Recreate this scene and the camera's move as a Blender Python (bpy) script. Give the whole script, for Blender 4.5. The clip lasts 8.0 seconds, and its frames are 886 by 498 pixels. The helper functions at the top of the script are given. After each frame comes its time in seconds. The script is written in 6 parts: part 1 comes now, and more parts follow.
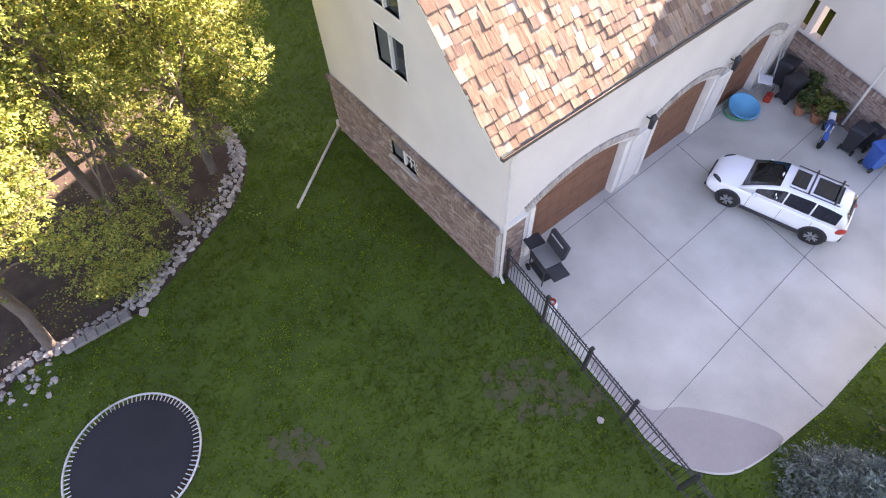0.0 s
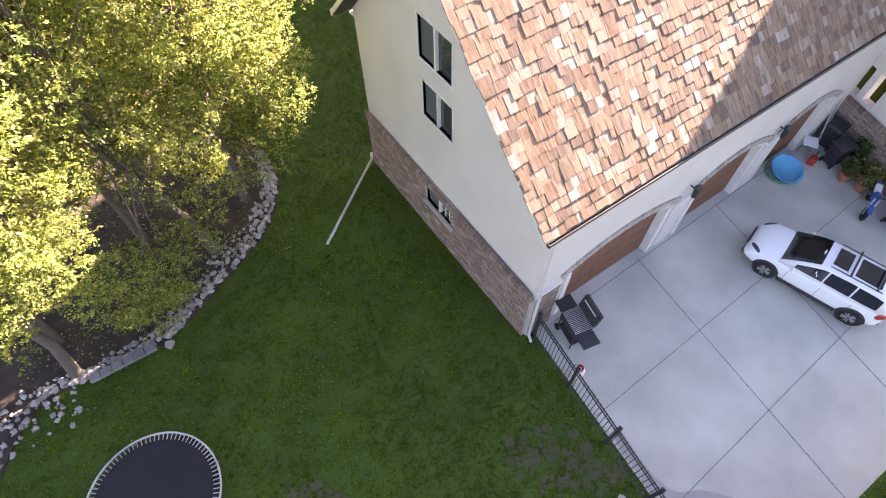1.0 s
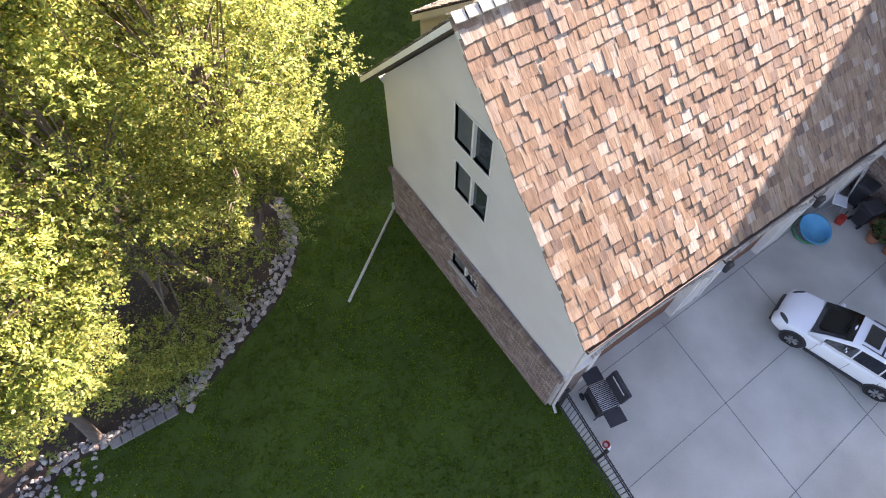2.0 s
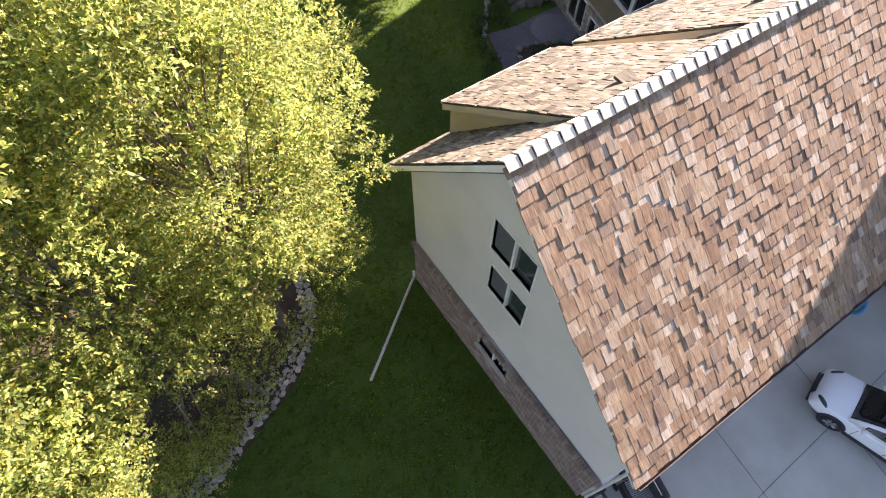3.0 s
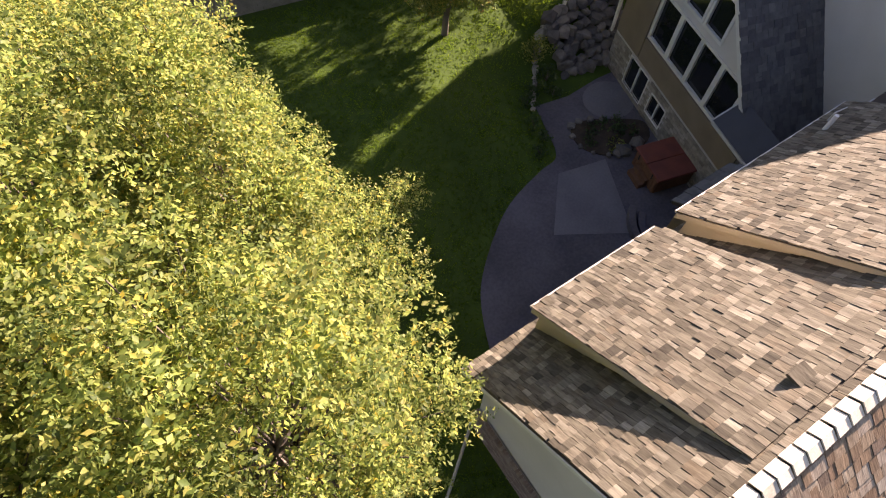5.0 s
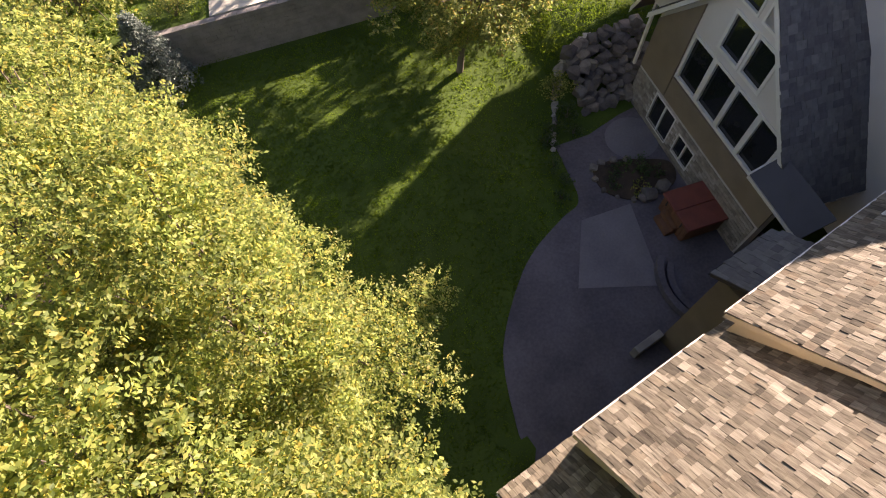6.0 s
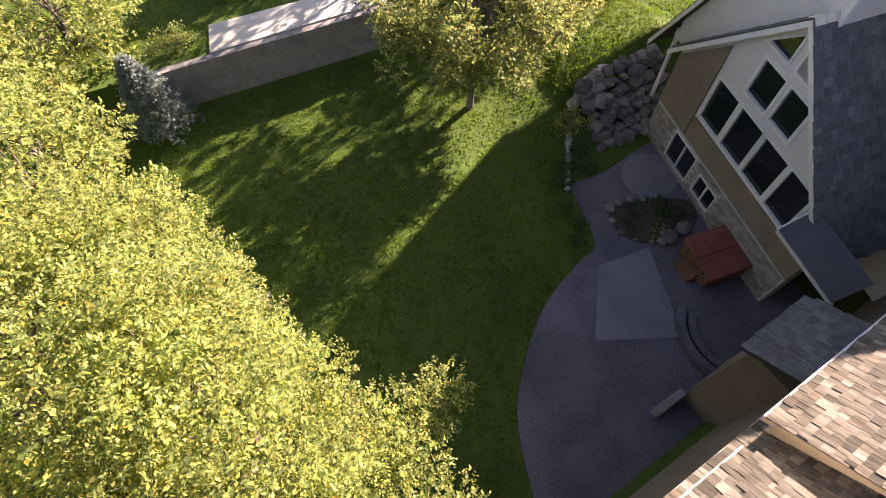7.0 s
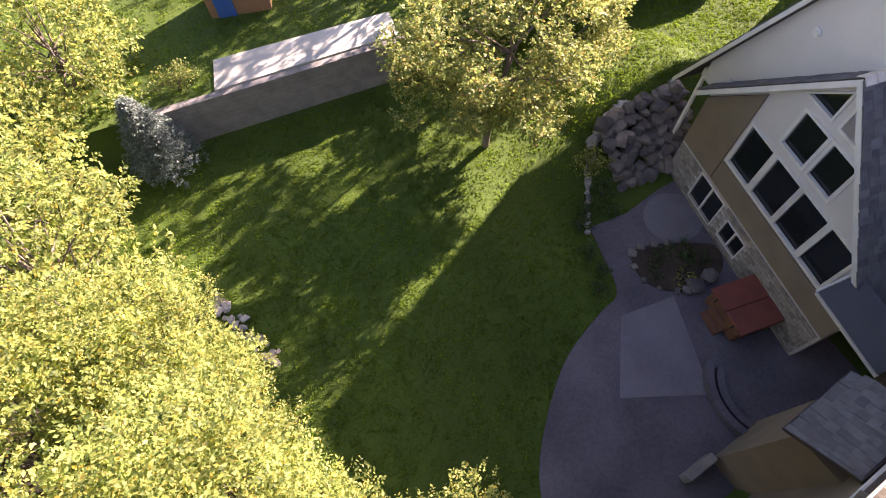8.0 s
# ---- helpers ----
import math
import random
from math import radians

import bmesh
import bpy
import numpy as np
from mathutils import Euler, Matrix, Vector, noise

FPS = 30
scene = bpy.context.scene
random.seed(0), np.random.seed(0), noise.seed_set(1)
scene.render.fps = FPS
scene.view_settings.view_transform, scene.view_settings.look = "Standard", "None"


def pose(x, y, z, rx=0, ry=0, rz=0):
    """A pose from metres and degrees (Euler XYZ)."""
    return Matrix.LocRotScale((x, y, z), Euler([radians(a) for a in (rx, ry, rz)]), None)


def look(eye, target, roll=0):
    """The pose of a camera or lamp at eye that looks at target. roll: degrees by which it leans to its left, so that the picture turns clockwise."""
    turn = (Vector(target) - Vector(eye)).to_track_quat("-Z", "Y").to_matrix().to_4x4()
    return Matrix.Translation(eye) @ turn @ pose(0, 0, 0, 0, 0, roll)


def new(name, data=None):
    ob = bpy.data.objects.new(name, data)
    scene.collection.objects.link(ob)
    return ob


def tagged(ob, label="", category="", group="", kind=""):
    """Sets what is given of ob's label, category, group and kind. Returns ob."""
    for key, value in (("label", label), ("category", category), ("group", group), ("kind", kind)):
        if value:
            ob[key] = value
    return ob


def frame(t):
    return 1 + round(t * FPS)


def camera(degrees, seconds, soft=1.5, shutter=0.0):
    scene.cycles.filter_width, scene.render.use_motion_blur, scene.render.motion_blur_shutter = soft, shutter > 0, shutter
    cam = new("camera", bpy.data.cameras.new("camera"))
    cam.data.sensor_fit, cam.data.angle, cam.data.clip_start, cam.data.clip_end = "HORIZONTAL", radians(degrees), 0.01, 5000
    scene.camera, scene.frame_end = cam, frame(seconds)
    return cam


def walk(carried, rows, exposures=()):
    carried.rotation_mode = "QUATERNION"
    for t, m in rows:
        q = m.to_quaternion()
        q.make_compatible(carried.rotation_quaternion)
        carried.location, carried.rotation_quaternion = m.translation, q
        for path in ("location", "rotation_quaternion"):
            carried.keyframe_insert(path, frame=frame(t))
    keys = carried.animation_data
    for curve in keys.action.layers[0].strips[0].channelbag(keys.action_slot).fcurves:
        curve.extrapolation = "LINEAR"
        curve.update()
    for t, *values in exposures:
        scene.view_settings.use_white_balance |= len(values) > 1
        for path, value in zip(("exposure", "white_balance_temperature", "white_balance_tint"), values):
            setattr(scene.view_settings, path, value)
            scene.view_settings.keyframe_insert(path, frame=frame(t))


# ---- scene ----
cam = camera(77.9, 8.0, soft=1.1)
# seconds, eye, yaw, pitch, roll
PATH = [
    (0.0, -5.593, -5.658, 12.703, -36.04, -55.83, -3.40),
    (0.5, -5.356, -4.858, 13.085, -36.80, -56.52, -2.17),
    (1.0, -5.134, -4.072, 13.541, -34.32, -57.15, -0.68),
    (1.5, -4.910, -3.167, 14.006, -33.98, -57.84, 0.12),
    (3.0, -3.932, 0.245, 15.227, -34.67, -59.33, 0.53),
    (3.5, -3.556, 1.503, 15.411, -34.39, -59.67, 0.57),
    (4.0, -3.181, 2.763, 15.560, -34.18, -60.20, 0.66),
    (4.5, -2.832, 3.994, 15.736, -34.11, -60.80, 0.64),
    (6.0, -1.523, 7.406, 16.250, -32.10, -62.11, -1.88),
    (6.5, -0.962, 8.294, 16.336, -31.67, -62.46, -2.81),
    (7.0, -0.510, 9.156, 16.414, -30.61, -62.59, -3.47),
    (7.5, -0.107, 10.075, 16.500, -29.87, -62.86, -3.97),
    (8.0, 0.117, 11.062, 16.486, -30.54, -62.79, -3.55),
]


def flown(x, y, z, yaw, pitch, roll):
    return pose(x, y, z, 0, 0, yaw) @ pose(0, 0, 0, 90 + pitch) @ pose(0, 0, 0, 0, 0, roll)


walk(cam, [(r[0], flown(*r[1:])) for r in PATH], exposures=[(0.0, 3.89, 7300, 38), (1.5, 3.5, 6950, 34), (3.0, 2.9, 6800, 28), (4.5, 2.22, 7000, 30), (6.0, 2.3, 7250, 29), (8.0, 2.88, 6850, 37)])

# ---- light ----
SUN_UP, SUN_ROUND = 20.5, 12.0  # degrees above the ground; degrees from +x towards +y
sunward = Vector((math.cos(radians(SUN_ROUND)) * math.cos(radians(SUN_UP)), math.sin(radians(SUN_ROUND)) * math.cos(radians(SUN_UP)), math.sin(radians(SUN_UP))))
world = bpy.data.worlds.new("sky")
scene.world = world
world.use_nodes = True
wn = world.node_tree
sky = wn.nodes.new("ShaderNodeTexSky")
sky.sky_type, sky.sun_disc = "NISHITA", False
sky.sun_elevation, sky.sun_rotation = radians(SUN_UP), radians(90 - SUN_ROUND)
sky.air_density, sky.dust_density = 1.0, 1.0
wn.links.new(sky.outputs[0], wn.nodes["Background"].inputs[0])
wn.nodes["Background"].inputs[1].default_value = 0.05
sun_data = bpy.data.lights.new("sun", "SUN")
sun_data.energy, sun_data.angle, sun_data.color = 5.0, radians(0.5), (1.0, 0.9, 0.74)
sun = new("sun", sun_data)
sun.matrix_world = look(sunward * 60, (0, 0, 0))


# ---- materials ----
def material(name, light, dark, scale=2.0, fine=40.0, rough=0.85, bump=0.3, metal=0.0, vary=0.0, stretch=(1, 1, 1), spec=0.3, palette=None, fine_mix=0.35):
    """A surface of two tones at two scales, with grain and relief; vary tints each piece by itself."""
    m = bpy.data.materials.new(name)
    m.use_nodes = True
    n, l = m.node_tree.nodes, m.node_tree.links
    bsdf = n["Principled BSDF"]
    geo = n.new("ShaderNodeNewGeometry")
    mapping = n.new("ShaderNodeMapping")
    mapping.inputs["Scale"].default_value = stretch
    l.new(geo.outputs["Position"], mapping.inputs["Vector"])
    big, small = n.new("ShaderNodeTexNoise"), n.new("ShaderNodeTexNoise")
    for tex, s, d in ((big, scale, 4.0), (small, fine, 3.0)):
        tex.inputs["Scale"].default_value, tex.inputs["Detail"].default_value = s, d
        l.new(mapping.outputs[0], tex.inputs["Vector"])
    ramp = n.new("ShaderNodeValToRGB")
    ramp.color_ramp.elements[0].position, ramp.color_ramp.elements[1].position = 0.35, 0.65
    ramp.color_ramp.elements[0].color, ramp.color_ramp.elements[1].color = (*dark, 1), (*light, 1)
    mixed = n.new("ShaderNodeMath")
    mixed.operation = "MULTIPLY_ADD"
    mixed.inputs[1].default_value = fine_mix
    sub = n.new("ShaderNodeMath")
    sub.operation = "MULTIPLY_ADD"
    sub.inputs[1].default_value, sub.inputs[2].default_value = 1 - fine_mix, 0.0
    l.new(big.outputs[0], sub.inputs[0])
    l.new(small.outputs[0], mixed.inputs[0])
    l.new(sub.outputs[0], mixed.inputs[2])
    l.new(mixed.outputs[0], ramp.inputs[0])
    colour = ramp.outputs[0]
    if vary or palette:
        info = n.new("ShaderNodeObjectInfo")
        add = n.new("ShaderNodeMath")
        add.operation = "ADD"
        l.new(info.outputs["Random"], add.inputs[0])
        l.new(geo.outputs["Random Per Island"], add.inputs[1])
        part_of = n.new("ShaderNodeMath")
        part_of.operation = "FRACT"
        l.new(add.outputs[0], part_of.inputs[0])
        if palette:
            pal = n.new("ShaderNodeValToRGB")
            pal.color_ramp.interpolation = "LINEAR"
            while len(pal.color_ramp.elements) < len(palette):
                pal.color_ramp.elements.new(0.5)
            for i, c in enumerate(palette):
                pal.color_ramp.elements[i].position = i / (len(palette) - 1)
                pal.color_ramp.elements[i].color = (*c, 1)
            l.new(part_of.outputs[0], pal.inputs[0])
            mul = n.new("ShaderNodeMixRGB")
            mul.blend_type, mul.inputs[0].default_value = "MULTIPLY", 1.0
            l.new(pal.outputs[0], mul.inputs[1])
            l.new(colour, mul.inputs[2])
            colour = mul.outputs[0]
        if vary:
            shift = n.new("ShaderNodeMapRange")
            shift.inputs["To Min"].default_value, shift.inputs["To Max"].default_value = 1 - vary, 1 + vary
            l.new(part_of.outputs[0], shift.inputs["Value"])
            hsv = n.new("ShaderNodeHueSaturation")
            l.new(shift.outputs[0], hsv.inputs["Value"])
            l.new(colour, hsv.inputs["Color"])
            colour = hsv.outputs[0]
    l.new(colour, bsdf.inputs["Base Color"])
    bsdf.inputs["Roughness"].default_value, bsdf.inputs["Metallic"].default_value = rough, metal
    bsdf.inputs["Specular IOR Level"].default_value = spec
    if bump:
        b = n.new("ShaderNodeBump")
        b.inputs["Strength"].default_value, b.inputs["Distance"].default_value = bump, 0.02
        l.new(mixed.outputs[0], b.inputs["Height"])
        l.new(b.outputs[0], bsdf.inputs["Normal"])
    return m


def leafy(name, tones, through_light=0.35, patch=0.25, patch_scale=0.9, stretch=(1, 1, 1), rough=0.55, spec=0.35):
    """Leaves: each its own tone, drifting over larger patches, light shining partly through."""
    m = bpy.data.materials.new(name)
    m.use_nodes = True
    n, l = m.node_tree.nodes, m.node_tree.links
    bsdf, out = n["Principled BSDF"], n["Material Output"]
    geo = n.new("ShaderNodeNewGeometry")
    pal = n.new("ShaderNodeValToRGB")
    while len(pal.color_ramp.elements) < len(tones):
        pal.color_ramp.elements.new(0.5)
    for i, (at, c) in enumerate(tones):
        pal.color_ramp.elements[i].position, pal.color_ramp.elements[i].color = at, (*c, 1)
    l.new(geo.outputs["Random Per Island"], pal.inputs[0])
    mapping, tex, span, hsv = n.new("ShaderNodeMapping"), n.new("ShaderNodeTexNoise"), n.new("ShaderNodeMapRange"), n.new("ShaderNodeHueSaturation")
    mapping.inputs["Scale"].default_value = stretch
    tex.inputs["Scale"].default_value = patch_scale
    span.inputs["From Min"].default_value, span.inputs["From Max"].default_value = 0.35, 0.65
    span.inputs["To Min"].default_value, span.inputs["To Max"].default_value = 1 - patch, 1 + patch
    l.new(geo.outputs["Position"], mapping.inputs["Vector"])
    l.new(mapping.outputs[0], tex.inputs["Vector"])
    l.new(tex.outputs[0], span.inputs["Value"])
    l.new(span.outputs[0], hsv.inputs["Value"])
    l.new(pal.outputs[0], hsv.inputs["Color"])
    l.new(hsv.outputs[0], bsdf.inputs["Base Color"])
    bsdf.inputs["Roughness"].default_value = rough
    bsdf.inputs["Specular IOR Level"].default_value = spec
    tr = n.new("ShaderNodeBsdfTranslucent")
    l.new(hsv.outputs[0], tr.inputs[0])
    mix = n.new("ShaderNodeMixShader")
    mix.inputs[0].default_value = through_light
    l.new(bsdf.outputs[0], mix.inputs[1])
    l.new(tr.outputs[0], mix.inputs[2])
    l.new(mix.outputs[0], out.inputs[0])
    return m


def glassy(name, tint, rough=0.03):
    m = bpy.data.materials.new(name)
    m.use_nodes = True
    b = m.node_tree.nodes["Principled BSDF"]
    b.inputs["Base Color"].default_value = (*tint, 1)
    b.inputs["Roughness"].default_value = rough
    b.inputs["Specular IOR Level"].default_value = 0.7
    return m


STUCCO = material("stucco", (0.64, 0.605, 0.575), (0.56, 0.53, 0.5), 0.7, 35, 0.95, 0.25)
STUCCO_BROWN = material("brown_stucco", (0.23, 0.182, 0.13), (0.178, 0.14, 0.1), 1.2, 60, 0.95, 0.3)
STUCCO_TAN = material("tan_stucco", (0.5, 0.43, 0.33), (0.43, 0.37, 0.28), 1.2, 70, 0.95, 0.3)
TRIM = material("painted_trim", (0.72, 0.7, 0.66), (0.62, 0.6, 0.56), 3, 50, 0.6, 0.08)
BRICK = material("brick", (1.0, 1.0, 1.0), (0.72, 0.72, 0.72), 6, 90, 0.95, 0.35, palette=[(0.27, 0.19, 0.155), (0.2, 0.135, 0.115), (0.34, 0.26, 0.215), (0.25, 0.17, 0.14), (0.4, 0.33, 0.285)])
MORTAR = material("mortar", (0.48, 0.44, 0.41), (0.36, 0.33, 0.31), 3, 80, 0.98, 0.3)
SHAKE = material("cedar_shake", (1.0, 1.0, 1.0), (0.5, 0.47, 0.45), 16, 70, 0.9, 0.5, stretch=(1, 0.1, 0.1), palette=[(0.216, 0.150, 0.105), (0.319, 0.225, 0.152), (0.247, 0.163, 0.112), (0.370, 0.282, 0.203), (0.279, 0.191, 0.129), (0.405, 0.331, 0.255), (0.200, 0.142, 0.112), (0.337, 0.249, 0.173), (0.458, 0.404, 0.345), (0.270, 0.180, 0.121), (0.177, 0.130, 0.106)], fine_mix=0.45)
SHAKE_GREY = material("weathered_shake", (1.0, 1.0, 1.0), (0.4, 0.38, 0.37), 14, 60, 0.9, 0.7, stretch=(1, 0.12, 0.12), palette=[(0.130, 0.114, 0.088), (0.197, 0.172, 0.130), (0.082, 0.071, 0.055), (0.236, 0.209, 0.162), (0.144, 0.124, 0.096), (0.299, 0.269, 0.217), (0.174, 0.139, 0.099), (0.375, 0.343, 0.280)])
SHAKE_BLUE = material("slate_grey_shingle", (1.0, 1.0, 1.0), (0.7, 0.7, 0.7), 5, 45, 0.9, 0.4, palette=[(0.13, 0.125, 0.125), (0.17, 0.165, 0.165), (0.11, 0.105, 0.11), (0.2, 0.19, 0.185)])
CAP = material("ridge_cap_wood", (0.68, 0.62, 0.54), (0.5, 0.44, 0.37), 4, 40, 0.85, 0.4, vary=0.2)
UNDERLAY = material("roof_underlay", (0.09, 0.07, 0.06), (0.06, 0.05, 0.045), 3, 40, 0.95, 0.2)
DOORWOOD = material("stained_wood", (0.23, 0.11, 0.065), (0.16, 0.075, 0.045), 2.5, 30, 0.6, 0.3, stretch=(1, 1, 6))
CONCRETE = material("concrete", (0.55, 0.535, 0.475), (0.4, 0.386, 0.34), 0.55, 28, 0.92, 0.1, fine_mix=0.18)
# blue cast of skylight in the house's shade is mixed into this colour
CONCRETE_SKYLIT = material("stamped_concrete", (0.145, 0.13, 0.153), (0.076, 0.069, 0.084), 0.6, 10, 0.9, 0.25)
BROWN_PATCH = material("damp_concrete", (0.36, 0.33, 0.31), (0.31, 0.285, 0.27), 0.8, 14, 0.9, 0.15)
JOINT = material("joint", (0.22, 0.215, 0.21), (0.13, 0.125, 0.12), 4, 40, 0.95, 0.1)
LAWN = material("lawn", (0.066, 0.108, 0.014), (0.038, 0.066, 0.01), 0.5, 22, 0.95, 0.9, fine_mix=0.45)
BARE = material("bare_earth", (0.095, 0.08, 0.045), (0.06, 0.075, 0.028), 2.0, 30, 0.97, 0.6)
MULCH = material("mulch", (0.085, 0.06, 0.045), (0.035, 0.026, 0.021), 2.5, 30, 0.97, 1.0)
ROCK = material("rock", (1.0, 1.0, 1.0), (0.66, 0.65, 0.64), 6, 40, 0.95, 0.5, palette=[(0.36, 0.33, 0.31), (0.45, 0.41, 0.38), (0.26, 0.24, 0.235), (0.54, 0.5, 0.47), (0.33, 0.27, 0.235)])
BOULDER = material("boulder", (1.0, 1.0, 1.0), (0.55, 0.54, 0.54), 3, 25, 0.95, 0.7, palette=[(0.13, 0.118, 0.118), (0.215, 0.19, 0.175), (0.09, 0.082, 0.084), (0.28, 0.245, 0.215)])
BARK = material("bark", (0.17, 0.14, 0.12), (0.09, 0.073, 0.063), 6, 40, 0.97, 0.9, stretch=(1, 1, 0.3))
BLACK_METAL = material("black_iron", (0.03, 0.03, 0.035), (0.018, 0.018, 0.02), 5, 60, 0.5, 0.1, spec=0.5)
PIPE_PLASTIC = material("cream_plastic", (0.5, 0.46, 0.38), (0.42, 0.385, 0.32), 3, 50, 0.6, 0.08)
BRONZE = material("bronze_gutter_metal", (0.11, 0.085, 0.07), (0.08, 0.06, 0.05), 4, 60, 0.5, 0.05, spec=0.45)
GUTTER = material("gutter_metal", (0.62, 0.6, 0.57), (0.54, 0.52, 0.5), 4, 60, 0.45, 0.05, spec=0.5)
CAR_WHITE = material("white_car_paint", (0.82, 0.83, 0.84), (0.8, 0.81, 0.82), 1, 60, 0.22, 0.0, spec=0.6)
GLASS_DARK = glassy("dark_glass", (0.012, 0.014, 0.016))
GLASS_BLUE = glassy("window_glass", (0.035, 0.045, 0.05), 0.05)
SCREEN = material("window_screen", (0.11, 0.12, 0.125), (0.09, 0.1, 0.105), 3, 120, 0.7, 0.05)
RUBBER = material("tyre_rubber", (0.03, 0.03, 0.03), (0.02, 0.02, 0.02), 8, 60, 0.85, 0.2)
RIM = material("alloy", (0.42, 0.42, 0.43), (0.34, 0.34, 0.35), 6, 60, 0.35, 0.05, metal=0.8)
PLASTIC_BLACK = material("black_plastic", (0.035, 0.035, 0.042), (0.024, 0.024, 0.03), 3, 50, 0.55, 0.1, spec=0.4)
PLASTIC_BLUE = material("blue_plastic", (0.04, 0.13, 0.42), (0.03, 0.1, 0.34), 3, 50, 0.5, 0.08)
POOL_BLUE = material("light_blue_plastic", (0.09, 0.4, 0.62), (0.06, 0.31, 0.52), 3, 40, 0.45, 0.1)
RED_PLASTIC = material("red_plastic", (0.5, 0.05, 0.03), (0.38, 0.035, 0.025), 3, 40, 0.5, 0.08)
HOSE = material("green_hose", (0.1, 0.36, 0.2), (0.07, 0.27, 0.15), 6, 60, 0.5, 0.1)
WHITE_CLOTH = material("white_plastic", (0.75, 0.75, 0.76), (0.66, 0.66, 0.67), 3, 50, 0.6, 0.08)
TERRACOTTA = material("terracotta", (0.42, 0.19, 0.11), (0.32, 0.14, 0.085), 5, 50, 0.9, 0.2)
MAT_CLOTH = material("trampoline_mat", (0.018, 0.017, 0.022), (0.013, 0.012, 0.017), 2, 90, 0.7, 0.1, spec=0.35)
STEEL = material("galvanised_steel", (0.62, 0.62, 0.62), (0.5, 0.5, 0.5), 8, 60, 0.4, 0.05, metal=0.6)
TUB_RED = material("red_brown_vinyl", (0.24, 0.07, 0.05), (0.17, 0.05, 0.04), 2, 40, 0.6, 0.2)
TUB_WOOD = material("tub_cabinet_wood", (0.2, 0.095, 0.05), (0.13, 0.06, 0.035), 3, 30, 0.7, 0.3, stretch=(1, 1, 5))
MEMBRANE = material("grey_membrane", (0.075, 0.075, 0.085), (0.055, 0.055, 0.065), 1, 60, 0.6, 0.05)
STONE = material("cultured_stone", (1.0, 1.0, 1.0), (0.62, 0.62, 0.62), 6, 50, 0.95, 0.5, palette=[(0.3, 0.26, 0.215), (0.36, 0.325, 0.28), (0.23, 0.2, 0.17), (0.42, 0.385, 0.34)])
ARCH_STONE = material("arch_stone", (1.0, 1.0, 1.0), (0.7, 0.69, 0.68), 6, 50, 0.95, 0.4, palette=[(0.42, 0.38, 0.35), (0.52, 0.48, 0.44), (0.36, 0.325, 0.3), (0.58, 0.54, 0.5)])
BLOCK = material("retaining_block", (0.27, 0.25, 0.24), (0.17, 0.155, 0.15), 2, 30, 0.95, 0.4)
FENCE_WOOD = material("cedar_boards", (0.36, 0.2, 0.11), (0.26, 0.14, 0.08), 3, 30, 0.8, 0.3, stretch=(1, 1, 5))
LEAF = leafy("maple_leaves", [(0.0, (0.092, 0.138, 0.04)), (0.3, (0.195, 0.255, 0.068)), (0.7, (0.335, 0.38, 0.1)), (0.93, (0.475, 0.46, 0.142)), (1.0, (0.6, 0.46, 0.075))], 0.66, 0.34, 1.5)
LEAF_FAR = leafy("autumn_leaves", [(0.0, (0.11, 0.16, 0.045)), (0.45, (0.21, 0.26, 0.075)), (0.92, (0.38, 0.38, 0.1)), (1.0, (0.46, 0.28, 0.09))], 0.55)
LEAF_DARK = leafy("shrub_leaves", [(0.0, (0.03, 0.06, 0.018)), (0.5, (0.05, 0.09, 0.025)), (1.0, (0.08, 0.12, 0.03))], 0.25)
NEEDLE = leafy("blue_spruce_needles", [(0.0, (0.07, 0.1, 0.085)), (0.6, (0.15, 0.19, 0.17)), (1.0, (0.26, 0.3, 0.27))], 0.15, 0.4, 2.5)
GRASS = leafy("grass_blades", [(0.0, (0.085, 0.142, 0.013)), (0.6, (0.122, 0.196, 0.015)), (1.0, (0.172, 0.238, 0.018))], 0.5, 0.3, 0.45, (1.0, 0.35, 1.0), 0.85, 0.08)
# paler slab tone, with the patio's bluish skylight painted in as well
CONCRETE_PALE_SKYLIT = material("worn_concrete", (0.2, 0.184, 0.21), (0.14, 0.13, 0.15), 0.7, 12, 0.92, 0.15)


# ---- building helpers ----
def finish(bm, name):
    bmesh.ops.recalc_face_normals(bm, faces=bm.faces)
    me = bpy.data.meshes.new(name)
    bm.to_mesh(me)
    bm.free()
    return me


def part(name, bm, mat, parent=None, label="", kind="", smooth=False, bevel=0.0):
    """Links a bmesh (or a mesh) as one object under a thing or a part."""
    me = finish(bm, name) if isinstance(bm, bmesh.types.BMesh) else bm
    if not me.materials:
        me.materials.append(mat)
    if smooth:
        me.polygons.foreach_set("use_smooth", [True] * len(me.polygons))
    ob = new(name, me)
    ob.parent = parent
    if bevel:
        mod = ob.modifiers.new("bevel", "BEVEL")
        mod.width, mod.segments, mod.limit_method = bevel, 2, "ANGLE"
    return tagged(ob, label, kind=kind)


def thing(name, label, category, at=(0, 0, 0), turn=0.0, group="", kind="", scale=1.0):
    ob = new(name)
    ob.empty_display_size = 0.2
    ob.matrix_world = pose(*at, 0, 0, turn) @ Matrix.Scale(scale, 4)
    return tagged(ob, label, category, group, kind)


